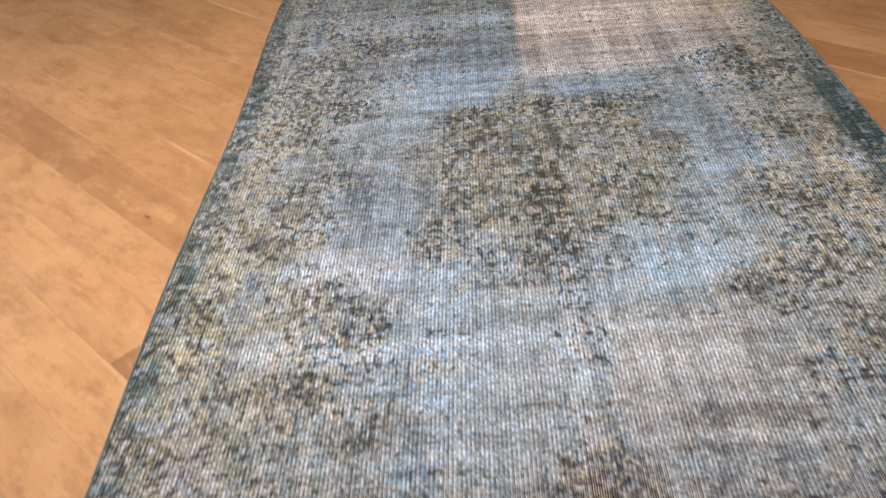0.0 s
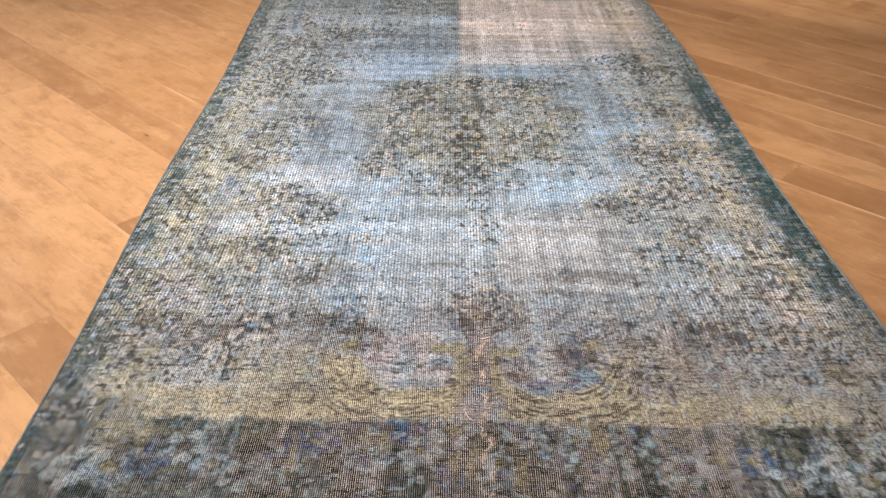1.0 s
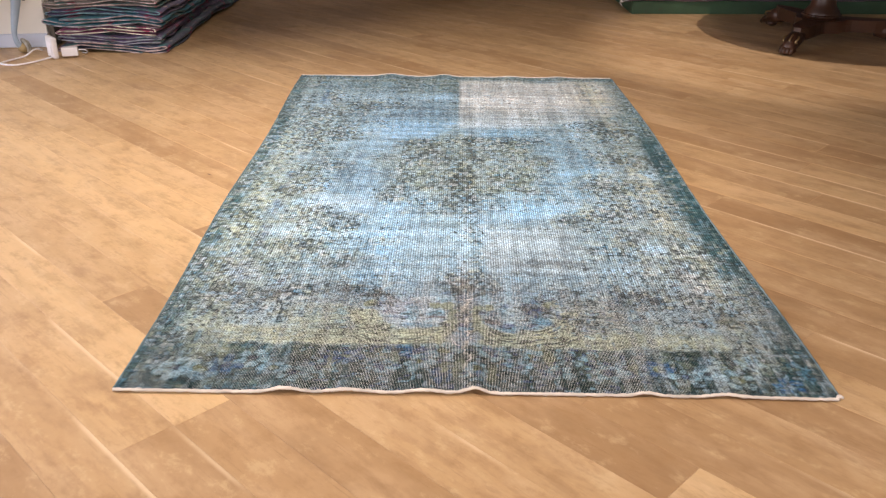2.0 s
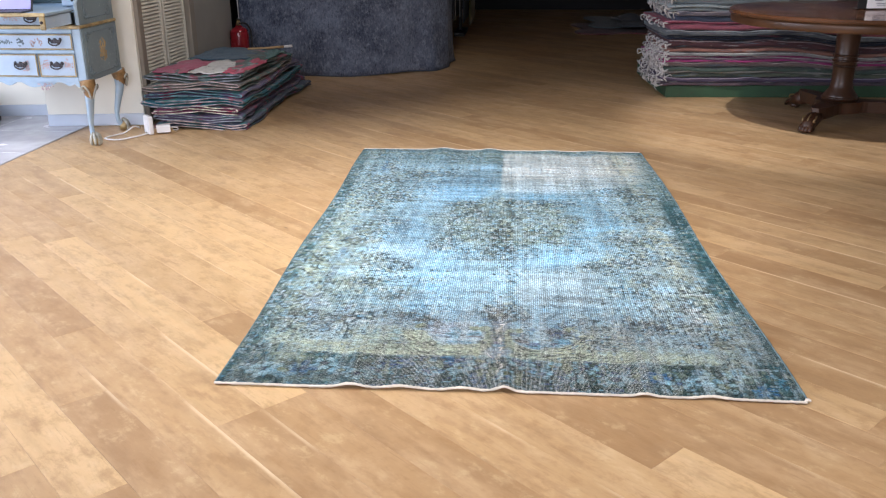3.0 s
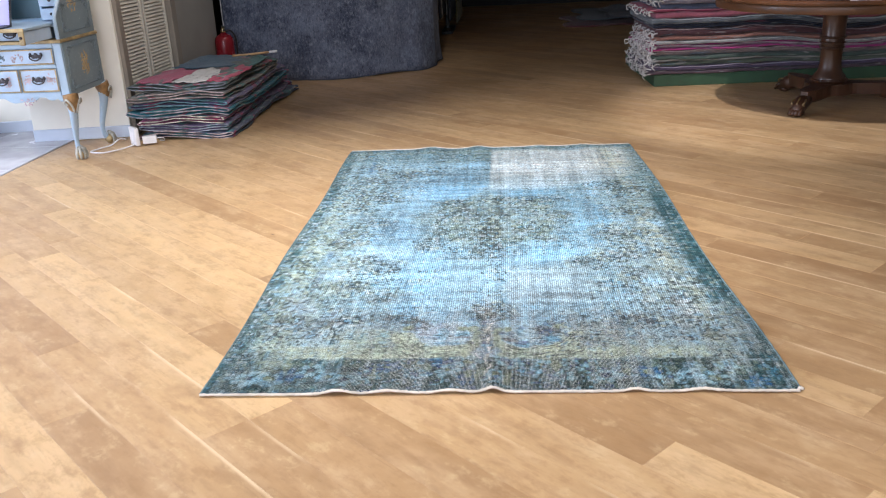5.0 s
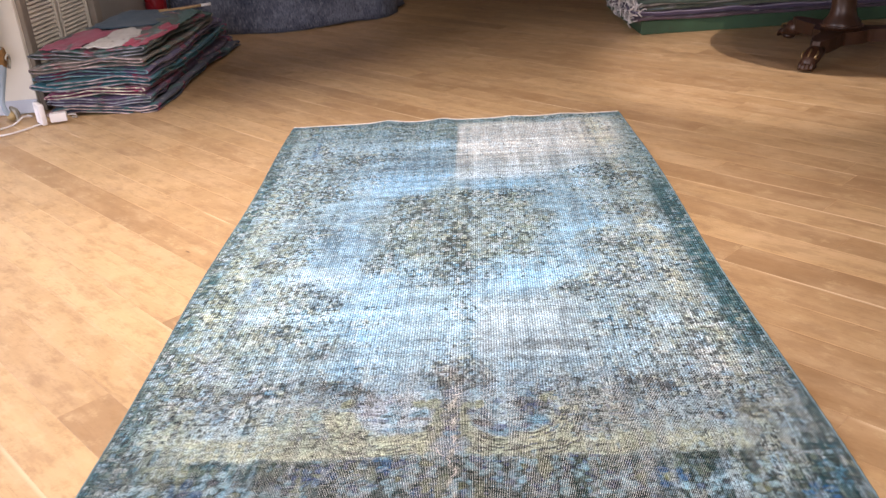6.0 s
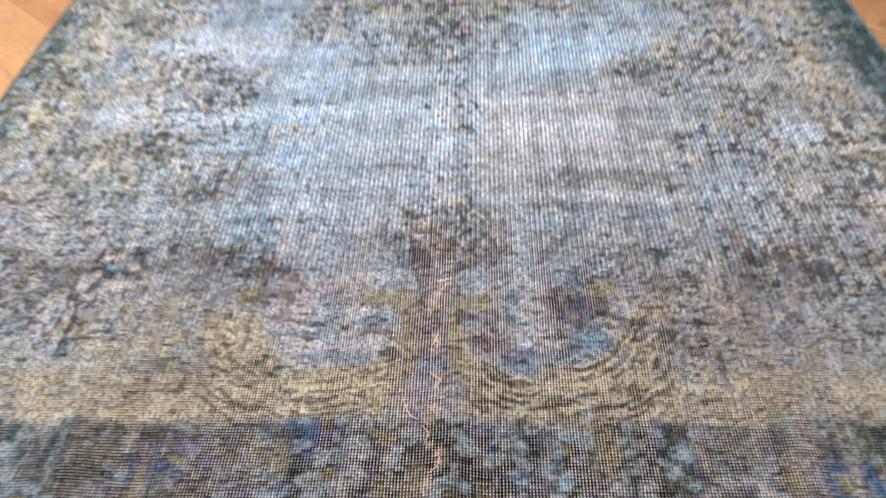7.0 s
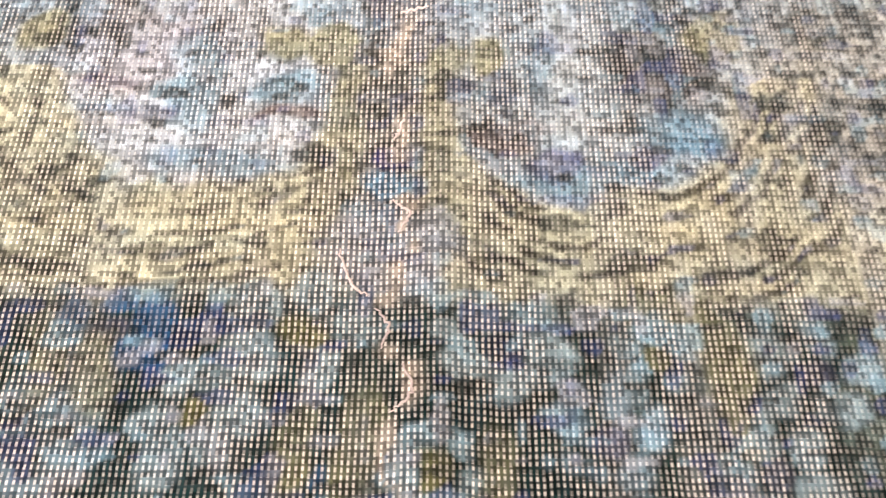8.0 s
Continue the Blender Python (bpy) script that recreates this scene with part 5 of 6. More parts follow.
folder = empty("folder", -2.965, 2.70, 0.8425, 6, "lilac paper folder with dark edge standing open on the desk flap", "folder")
for nm, mat, m, lab in (("cover", BLACK, (-0.170, 0.170, -0.003, 0.003, 0.0, 0.250), "dark back cover"), ("sheet", LILAC, (-0.160, 0.160, -0.0065, -0.0035, 0.010, 0.242), "")):
    bm = box(*m, 0.001)
    bmesh.ops.transform(bm, matrix=Matrix.Rotation(radians(-22), 4, "X"), verts=bm.verts)
    part(nm, bm, mat, folder, lab)
bm = box(-0.170, 0.170, -0.14, -0.004, 0.0, 0.008, 0.002)
part("lower_leaf", bm, BLACK, folder, "dark lower leaf")

# ---------------------------------------------------------------- folded rugs stacked beside the louvred door
def folded_rug(x0, x1, y0, y1, z0, h, colour, seed, open_left, tags):
    """A rug folded over twice: a thick sheet that runs to the left fold and back, sagging in itself."""
    rng = random.Random(seed)
    t = h * 0.17
    base = [(x1, 0.16), (x0 + 0.10, 0.15), (x0 + 0.03, 0.17), (x0 + (0.0 if open_left else 0.02), 0.33), (x0 + 0.035, 0.50), (x0 + 0.12, 0.51), (x1 - 0.07, 0.50), (x1 - 0.012, 0.53), (x1 + 0.004, 0.67), (x1 - 0.02, 0.83), (x1 - 0.10, 0.83), (x0 + 0.09 + 0.05 * rng.random(), 0.86)]
    path = smooth_curve([(px, 0, z0 + q * h) for px, q in base], 44)
    ph, amp = rng.uniform(0, 6), 0.24 * h
    bm, rows = bmesh.new(), []
    ny = 14
    for j in range(ny + 1):
        y = y0 + (y1 - y0) * j / ny
        ring_a, ring_b = [], []
        for i, p in enumerate(path):
            d = (path[min(i + 1, 43)] - path[max(i - 1, 0)]).normalized()
            nrm = Vector((-d.z, 0, d.x))
            w = amp * math.sin(9 * p.x + ph + 2.3 * y) + 0.4 * amp * math.sin(23 * p.x + 3 * ph)
            q = Vector((p.x + 0.008 * math.sin(5 * y + ph), y + 0.006 * math.sin(11 * p.x + ph) * (j == 0), p.z + w))
            q += 0.020 * noise.noise_vector(Vector((q.x * 7, q.y * 6, q.z * 16 + seed))) * (1.0 if j else 0.0)
            th = t * (0.85 + 0.25 * math.sin(4 * p.x + ph))
            ring_a.append(bm.verts.new(q + nrm * th / 2)), ring_b.append(bm.verts.new(q - nrm * th / 2))
        rows.append((ring_a, ring_b))
    for (a, b), (c, d) in zip(rows, rows[1:]):
        for i in range(43):
            bm.faces.new((a[i], c[i], c[i + 1], a[i + 1]))
            bm.faces.new((b[i], b[i + 1], d[i + 1], d[i]))
        bm.faces.new((a[0], b[0], d[0], c[0]))
        bm.faces.new((a[43], c[43], d[43], b[43]))
    for a, b in (rows[0], rows[-1]):
        for i in range(43):
            bm.faces.new((a[i], a[i + 1], b[i + 1], b[i]))
    ob = part("folded_rug", bm, PATCHED, None, "", True)
    ob.color = (*[c * 0.85 for c in colour], 1)
    tagged(ob, **tags)
    # pale overcast edge along the front of the sheet
    pts = [Vector((p.x + 0.008 * math.sin(5 * y0 + ph), y0 - 0.003, p.z + amp * math.sin(9 * p.x + ph + 2.3 * y0) + 0.4 * amp * math.sin(23 * p.x + 3 * ph))) for p in path]
    part("front_cord", tube(pts, [0.0040 + 0.0014 * math.sin(k * 1.7 + seed) for k in range(len(pts))], 6), CORDS[seed % 5], ob, "pale front edge", True)
    return ob


PATCHED = cloth_material("patched_old_wool", 60.0, 0.5, True)
CORDS = [painted("edge_wool_" + word, colour, 0.95, 0.6, 60, 0.5) for word, colour in (("pink", (0.34, 0.28, 0.28)), ("slate", (0.19, 0.21, 0.25)), ("cream", (0.46, 0.44, 0.37)), ("mauve", (0.27, 0.25, 0.28)), ("teal", (0.12, 0.23, 0.27)))]
STACK = (((0.08, 0.10, 0.15), 5.30, "slate blue", 0.052), ((0.15, 0.11, 0.20), 5.26, "grey mauve", 0.050), ((0.28, 0.08, 0.15), 5.16, "faded plum", 0.054), ((0.03, 0.18, 0.24), 5.06, "teal", 0.058),
         ((0.14, 0.12, 0.22), 4.96, "dark slate", 0.056), ((0.22, 0.20, 0.17), 4.84, "beige and grey", 0.056), ((0.09, 0.12, 0.11), 4.74, "sage green", 0.058))
z = 0.003
for k, (colour, y1, word, h) in enumerate(STACK):
    r = random.Random(40 + k)
    folded_rug(-2.47 - 0.03 * (k > 2) - 0.05 * (k == 6) + r.uniform(-0.05, 0.05), -1.822 + r.uniform(-0.038, 0.020), 3.425 + r.uniform(-0.016, 0.016), y1, z, h, colour, 50 + k, k % 2 == 0,
               dict(label="folded " + word + " overdyed wool rug in a low stack", category="rug", group="folded rugs in the low stack"))
    z += h * 0.97


def sheet(name, fx, fy, fz, nu, nv, thick, material, tags, colour=None):
    """A draped cloth with thickness: fx, fy, fz give the place at u, v in 0 to 1."""
    bm = bmesh.new()
    top = [[bm.verts.new((fx(u / nu, v / nv), fy(u / nu, v / nv), fz(u / nu, v / nv))) for u in range(nu + 1)] for v in range(nv + 1)]
    low = [[bm.verts.new((p.co.x, p.co.y, p.co.z - thick)) for p in row] for row in top]
    for v in range(nv):
        for u in range(nu):
            bm.faces.new((top[v][u], top[v][u + 1], top[v + 1][u + 1], top[v + 1][u]))
            bm.faces.new((low[v][u], low[v + 1][u], low[v + 1][u + 1], low[v][u + 1]))
    for v in range(nv):
        bm.faces.new((top[v][0], top[v + 1][0], low[v + 1][0], low[v][0]))
        bm.faces.new((top[v][nu], low[v][nu], low[v + 1][nu], top[v + 1][nu]))
    for u in range(nu):
        bm.faces.new((top[0][u], low[0][u], low[0][u + 1], top[0][u + 1]))
        bm.faces.new((top[nv][u], top[nv][u + 1], low[nv][u + 1], low[nv][u]))
    ob = part(name, bm, material, None, "", True)
    if colour:
        ob.color = (*colour, 1)
    return tagged(ob, **tags)


STACK_TOP = z
PINK = cloth_material("pink_and_cream_wool", 60, 0.40)
for x0, x1, y0, y1, colour, word, dz in ((-2.44, -2.20, 3.45, 4.02, (0.36, 0.09, 0.15), "crimson", 0.006), (-2.19, -1.96, 3.45, 4.0, (0.60, 0.60, 0.58), "cream", 0.006), (-1.95, -1.822, 3.45, 4.1, (0.42, 0.06, 0.11), "rose red", 0.006),
                                         (-1.97, -1.83, 4.11, 4.62, (0.07, 0.17, 0.16), "sea green", 0.007), (-2.42, -1.98, 4.04, 4.66, (0.05, 0.10, 0.15), "dark blue", 0.016)):
    sheet("rug_offcut", lambda u, v, a=x0, b=x1, c=colour: a + (b - a) * u + 0.01 * math.sin(6 * v + c[0] * 9) + 0.022 * noise.noise(Vector((u * 2 + c[0] * 40, v * 9, 1.0))), lambda u, v, a=y0, b=y1: a + (b - a) * v + 0.008 * math.sin(5 * u) + 0.022 * noise.noise(Vector((u * 7, v * 3 + a, 5.0))),
          lambda u, v, d=dz: STACK_TOP + d + 0.004 * math.sin(7 * u + 5 * v + 90 * d) + 0.006 * v * math.sin(9 * u + 200 * d) ** 2 + 0.006 * noise.noise(Vector((u * 6, v * 6, d * 90))), 26, 26, 0.0055, PINK, dict(label=word + " faded wool offcut lying flat on the low stack", category="rug offcut", group="offcuts on the low stack"), colour)
stick = part("stick", tube(smooth_curve([(-2.12, 4.56, STACK_TOP + 0.022), (-2.0, 4.60, STACK_TOP + 0.023), (-1.86, 4.68, STACK_TOP + 0.026)], 12), 0.009, 8), STICK, None, "", True)
tagged(stick, "thin bare wooden stick with a white tip lying on the stack", "stick")
part("tip", tube([(-1.86, 4.68, STACK_TOP + 0.026), (-1.80, 4.712, STACK_TOP + 0.028)], 0.010, 8), WHITE_PLASTIC, stick, "white tip", True)

# fire extinguisher in the corner
ext = empty("fire_extinguisher", -2.49, 5.52, 0, 30, "red fire extinguisher with a black valve standing in the corner", "fire extinguisher")
part("cylinder", lathe([(0.074, 0.0), (0.081, 0.012), (0.082, 0.41), (0.077, 0.436), (0.060, 0.455), (0.030, 0.468), (0.024, 0.482)], 28), RED_PAINT, ext, "", True)
part("valve", lathe([(0.020, 0.4825), (0.022, 0.500), (0.014, 0.520), (0.012, 0.530)], 14), BRASS, ext, "brass valve", True)
part("lever", box(-0.012, 0.012, -0.09, 0.025, 0.531, 0.541, 0.003), BLACK, ext, "black lever")
part("carry_handle", box(-0.012, 0.012, -0.085, -0.021, 0.500, 0.509, 0.003), BLACK, ext, "black handle")
part("hose", tube(smooth_curve([(0.02, 0, 0.495), (0.07, 0.0, 0.49), (0.106, 0, 0.42), (0.104, 0, 0.25), (0.100, 0, 0.15)], 18), 0.009, 8), BLACK, ext, "black hose", True)

# ---------------------------------------------------------------- the big slate rug hung beside the passage
def build_hanging():
    plan = smooth_curve([(-2.56, 5.80, 0), (-2.2, 5.74, 0), (-1.85, 5.72, 0), (-1.36, 5.80, 0), (-0.98, 5.98, 0), (-0.76, 6.20, 0), (-0.67, 6.46, 0), (-0.66, 6.75, 0), (-0.72, 7.0, 0)], 90)
    bm = bmesh.new()
    nz, H = 44, 2.45
    out, inn = [], []
    for k in range(nz + 1):
        zz = 0.002 + H * k / nz
        a, b = [], []
        for i, p in enumerate(plan):
            d = (plan[min(i + 1, 89)] - plan[max(i - 1, 0)]).normalized()
            nrm = Vector((d.y, -d.x, 0))
            wave = 0.020 * math.sin(i * 0.23 + 0.6) * (1 - 0.4 * k / nz) + 0.010 * math.sin(i * 0.51 + zz * 1.5) + 0.03 * math.exp(-zz / 0.12) * math.sin(i * 0.13 + 1) ** 2
            q = p + nrm * wave
            lift = 0.012 * max(0, math.sin(i * 0.19)) if k == 0 else 0
            a.append(bm.verts.new((q.x, q.y, zz + lift)))
            q = q - nrm * 0.010
            b.append(bm.verts.new((q.x, q.y, zz + lift)))
        out.append(a), inn.append(b)
    for k in range(nz):
        for i in range(89):
            bm.faces.new((out[k][i], out[k][i + 1], out[k + 1][i + 1], out[k + 1][i]))
            bm.faces.new((inn[k][i], inn[k + 1][i], inn[k + 1][i + 1], inn[k][i + 1]))
        bm.faces.new((out[k][0], out[k + 1][0], inn[k + 1][0], inn[k][0]))
        bm.faces.new((out[k][89], inn[k][89], inn[k + 1][89], out[k + 1][89]))
    for i in range(89):
        bm.faces.new((out[0][i], inn[0][i], inn[0][i + 1], out[0][i + 1]))
        bm.faces.new((out[nz][i], out[nz][i + 1], inn[nz][i + 1], inn[nz][i]))
    edge = [v.co.copy() for v in out[0]]
    side = [r[0].co.copy() for r in out]
    rug = part("hanging_rug", bm, SLATE_WOOL, None, "", True)
    tagged(rug, "large slate blue overdyed rug hanging to the floor in soft folds", "rug")
    part("hem", tube([p + Vector((0, 0, 0.004)) for p in edge], 0.0055, 6), SLATE_HEM, rug, "worn grey hem", True)
    part("side_hem", tube([p + Vector((-0.003, -0.004, 0)) for p in side], 0.005, 6), FRINGE, rug, "pale side edge", True)


SLATE_HEM = painted("slate_hem_wool", (0.07, 0.08, 0.11), 0.95, 0.3, 40, 0.5)
build_hanging()

# rugs hung on a rack farther along the passage
rack = empty("rug_rack", -0.72, 9.35, 0, 0, "dark rack with hanging rugs beside the passage", "rack")
part("base", box(-0.09, 0.05, -0.35, 0.35, 0.0, 0.045, 0.008), BLACK, rack)
part("post", box(-0.05, -0.01, -0.03, 0.03, 0.046, 2.3, 0.004), BLACK, rack)
for k, (x, colour) in enumerate(((0.115, (0.13, 0.11, 0.03)), (0.03, (0.10, 0.11, 0.14)), (-0.10, (0.09, 0.09, 0.12)), (-0.17, (0.12, 0.12, 0.14)))):
    ob = part("hung_rug", box(x, x + 0.018, -0.55 + 0.03 * k, 0.55, 0.16 + 0.02 * k, 2.2, 0.006), WOOL, rack)
    ob.color = (*colour, 1)
for k in range(4):
    part("pale_edge", tube([(-0.165 + 0.055 * k, -0.565, 0.17 + 0.03 * k), (-0.165 + 0.055 * k, -0.565, 2.2)], 0.007, 6), FRINGE, rack, "pale edge of a hung rug", True)

# loose rugs thrown down in the unlit end
for k, (x, y, w, dd, h, colour, word) in enumerate(((1.35, 9.9, 0.60, 0.7, 0.05, (0.16, 0.05, 0.06), "dark red"), (1.50, 10.3, 0.55, 0.8, 0.10, (0.13, 0.15, 0.17), "grey"), (1.75, 9.9, 0.45, 0.7, 0.16, (0.06, 0.07, 0.10), "dark blue"))):
    sheet("crumpled_rug", lambda u, v, x=x, w=w: x + w * (u - 0.5) * 2 * (0.9 + 0.1 * math.sin(9 * v)), lambda u, v, y=y, dd=dd: y + dd * (v - 0.5) * 2 * (0.9 + 0.1 * math.sin(8 * u)),
          lambda u, v, h=h, k=k: 0.016 + 0.05 * k + h * (0.5 + 0.5 * math.sin(9 * u + 3 * k)) * (0.5 + 0.5 * math.sin(7 * v + k)) * math.sin(math.pi * u) * math.sin(math.pi * v), 26, 26, 0.014, WOOL,
          dict(label=word + " rug lying crumpled at the dark end of the passage", category="rug", group="crumpled rugs in the passage"), colour)

# ---------------------------------------------------------------- tall pile of rugs on a green plinth
PILE = (1.205, 4.825, 3.2)
plinth = empty("plinth", PILE[0], PILE[1], 0, PILE[2], "low dark green painted wooden plinth under the rug pile", "plinth")
part("front_board", box(0, 2.7, 0.0, 0.03, 0.0, 0.094, 0.004), GREEN_BASE, plinth)
part("side_board", box(0.0, 0.03, 0.031, 1.25, 0.0, 0.094, 0.004), GREEN_BASE, plinth)
part("deck", box(0.031, 2.7, 0.031, 1.25, 0.05, 0.090), GREEN_BASE, plinth)
# from the plinth up: colour, its name, thickness
PILE_COLOURS = (((0.12, 0.08, 0.10), "speckled charcoal", 0.024), ((0.13, 0.10, 0.17), "dusky purple", 0.036), ((0.15, 0.18, 0.13), "grey green", 0.030), ((0.46, 0.44, 0.40), "pale cream", 0.014), ((0.08, 0.12, 0.10), "dark green", 0.030),
                ((0.26, 0.20, 0.19), "faded brown", 0.040), ((0.44, 0.06, 0.24), "bright magenta", 0.016), ((0.26, 0.18, 0.22), "dusty pink", 0.016), ((0.40, 0.06, 0.21), "magenta", 0.014), ((0.30, 0.31, 0.31), "stone grey", 0.024),
                ((0.36, 0.17, 0.13), "dusty terracotta", 0.030), ((0.13, 0.06, 0.07), "wine brown", 0.060), ((0.04, 0.05, 0.09), "navy", 0.038), ((0.19, 0.22, 0.25), "blue grey", 0.040), ((0.42, 0.13, 0.18), "raspberry red", 0.048),
                ((0.36, 0.06, 0.11), "crimson", 0.018), ((0.08, 0.10, 0.16), "ink blue", 0.048), ((0.22, 0.20, 0.24), "grey mauve", 0.034), ((0.34, 0.40, 0.42), "pale blue grey", 0.056), ((0.28, 0.34, 0.37), "misty blue", 0.048),
                ((0.24, 0.27, 0.25), "ash grey", 0.026), ((0.10, 0.10, 0.16), "dark indigo", 0.056), ((0.34, 0.34, 0.30), "pale sage", 0.034), ((0.22, 0.14, 0.16), "taupe", 0.040))


def sag(x, level):
    """How the pile's layers dip and rise together along its front."""
    return 0.026 * level * math.sin(2.6 * x + 0.4) + 0.013 * level * math.sin(6.1 * x + 2.0)


def pile_rug(k, z0, h, colour, word):
    rng = random.Random(200 + k)
    m = empty("piled_rug", PILE[0], PILE[1], 0, PILE[2], word + " overdyed rug folded flat in a tall pile", "rug", "rugs in the tall pile")
    level = math.sin(math.pi * min(1, (z0 - 0.09) / 0.75)) if z0 < 0.84 else 0.1
    left, front, right = rng.uniform(-0.05, 0.04), rng.uniform(-0.030, 0.030), 2.66
    folds = 2 if h > 0.03 and k % 3 == 0 else 1
    for f in range(folds):
        za, hh = z0 + h * f / folds, h / folds * 0.92
        prof = [(0.9, 0.0), (front + 0.5 * hh, 0.02 * hh), (front + 0.14 * hh, 0.20 * hh), (front, 0.5 * hh), (front + 0.14 * hh, 0.80 * hh), (front + 0.5 * hh, 0.98 * hh), (0.9, hh)]
        if folds == 2:
            fr = front + rng.uniform(-0.010, 0.012)
            prof = [(0.9, 0.0), (fr + 0.026, 0.06 * hh), (fr + 0.007, 0.18 * hh), (fr, 0.5 * hh), (fr + 0.007, 0.82 * hh), (fr + 0.026, 0.94 * hh), (0.9, hh)]
        bm, rings = bmesh.new(), []
        n = 46
        for i in range(n + 1):
            x = left + (right - left) * i / n
            w = sag(x, level) + 0.0030 * math.sin(11 * x + 1.7 * k) + 0.0012 * math.sin(29 * x + k)
            rings.append([bm.verts.new((x, y + 0.006 * math.sin(8 * x + 2 * k + f) + 0.004 * math.sin(21 * x + k), za + q * (1 + 0.10 * math.sin(17 * x + 3 * k)) + w)) for y, q in prof])
        for a, b in zip(rings, rings[1:]):
            for i in range(6):
                bm.faces.new((a[i], b[i], b[i + 1], a[i + 1]))
        bm.faces.new(rings[0]), bm.faces.new(rings[-1][::-1])
        ob = part("fold", bm, PILE_WOOL, m, "", True)
        s = rng.uniform(0.65, 1.0) if f == 0 else rng.uniform(0.45, 1.2)
        ob.color = (*[min(1, c * s) for c in colour], 1)
    # a thin paler tube added as the highlight along every other rug's upper front edge
    if k % 2 == 1:
        line = []
        for i in range(47):
            x = left + (right - left) * i / 46
            line.append((x, front + 0.004 + 0.006 * math.sin(8 * x + 2 * k) + 0.004 * math.sin(21 * x + k), z0 + 0.88 * h * (1 + 0.10 * math.sin(17 * x + 3 * k)) + sag(x, level) + 0.0030 * math.sin(11 * x + 1.7 * k) + 0.0012 * math.sin(29 * x + k)))
        edge = part("edge_cord", tube(line, 0.0045, 6), PILE_WOOL, m, "pale front edge", True)
        edge.color = (*[min(0.6, 0.16 + 1.3 * c) for c in colour], 1)
    # twisted cotton fringe that spills from the end of most rugs
    if k not in (12, 13, 14, 16):
        for j in range(11):
            y = -0.01 + 0.075 * j + rng.uniform(-0.02, 0.02)
            out = rng.uniform(0.015, 0.055)
            pts = [(left + 0.012, y, z0 + h * 0.5 + sag(left, level))]
            for q in range(6):
                f = (q + 1) / 6
                pts.append((left - out * math.sin(2.4 * f) + rng.uniform(-0.012, 0.012), y + rng.uniform(-0.018, 0.012), z0 + h * 0.5 + sag(left, level) - 0.035 * f * f + rng.uniform(-0.016, 0.016)))
            part("tassel", tube(smooth_curve(pts, 16), 0.0046 * rng.uniform(0.8, 1.5), 6), FRINGE, m, "tangled greyish cotton tassel" if j == 0 else "", True)


z = 0.0945
for k, (colour, word, h) in enumerate(PILE_COLOURS):
    pile_rug(k, z, h, colour, word)
    z += h

# ---------------------------------------------------------------- round pedestal table
TX, TY = 2.26, 3.99


def paw(parent, x, y, a):
    """Carved paw at the end of a sabre leg that points along a (radians)."""
    e, s = Vector((math.cos(a), math.sin(a), 0)), Vector((-math.sin(a), math.cos(a), 0))
    foot = new("foot")
    foot.parent = parent
    bm = bmesh.new()
    c = Vector((x, y, 0))
    tube([c - e * 0.13 + Vector((0, 0, 0.090)), c - e * 0.06 + Vector((0, 0, 0.078)), c - e * 0.01 + Vector((0, 0, 0.055)), c + e * 0.04 + Vector((0, 0, 0.034))], [0.045, 0.050, 0.046, 0.030], 12, bm)
    for k in (-1.5, -0.5, 0.5, 1.5):
        q = c + e * (0.045 - 0.008 * abs(k)) + s * 0.021 * k
        tube([q - e * 0.05 + Vector((0, 0, 0.060)), q - e * 0.005 + Vector((0, 0, 0.044)), q + e * 0.020 + Vector((0, 0, 0.016))], [0.014, 0.015, 0.012], 8, bm)
    ball(c.x - e.x * 0.02, c.y - e.y * 0.02, 0.022, 0.040, 0.040, 0.022, bm)
    part("paw", bm, MAHOGANY, foot, "carved mahogany paw", True)
    bm = bmesh.new()
    for sign in (-1, 1):
        tube(smooth_curve([c - e * 0.05 + s * 0.030 * sign + Vector((0, 0, 0.105)), c - e * 0.01 + s * 0.042 * sign + Vector((0, 0, 0.098)), c + e * 0.012 + s * 0.036 * sign + Vector((0, 0, 0.080)), c - e * 0.010 + s * 0.038 * sign + Vector((0, 0, 0.070))], 12), 0.006, 6, bm)
    tube(smooth_curve([c - e * 0.03 + Vector((0, 0, 0.116)), c + e * 0.012 + Vector((0, 0, 0.092)), c + e * 0.02 + Vector((0, 0, 0.074))], 8), 0.006, 6, bm)
    part("brass_scroll", bm, BRASS, foot, "rubbed brass scroll", True)


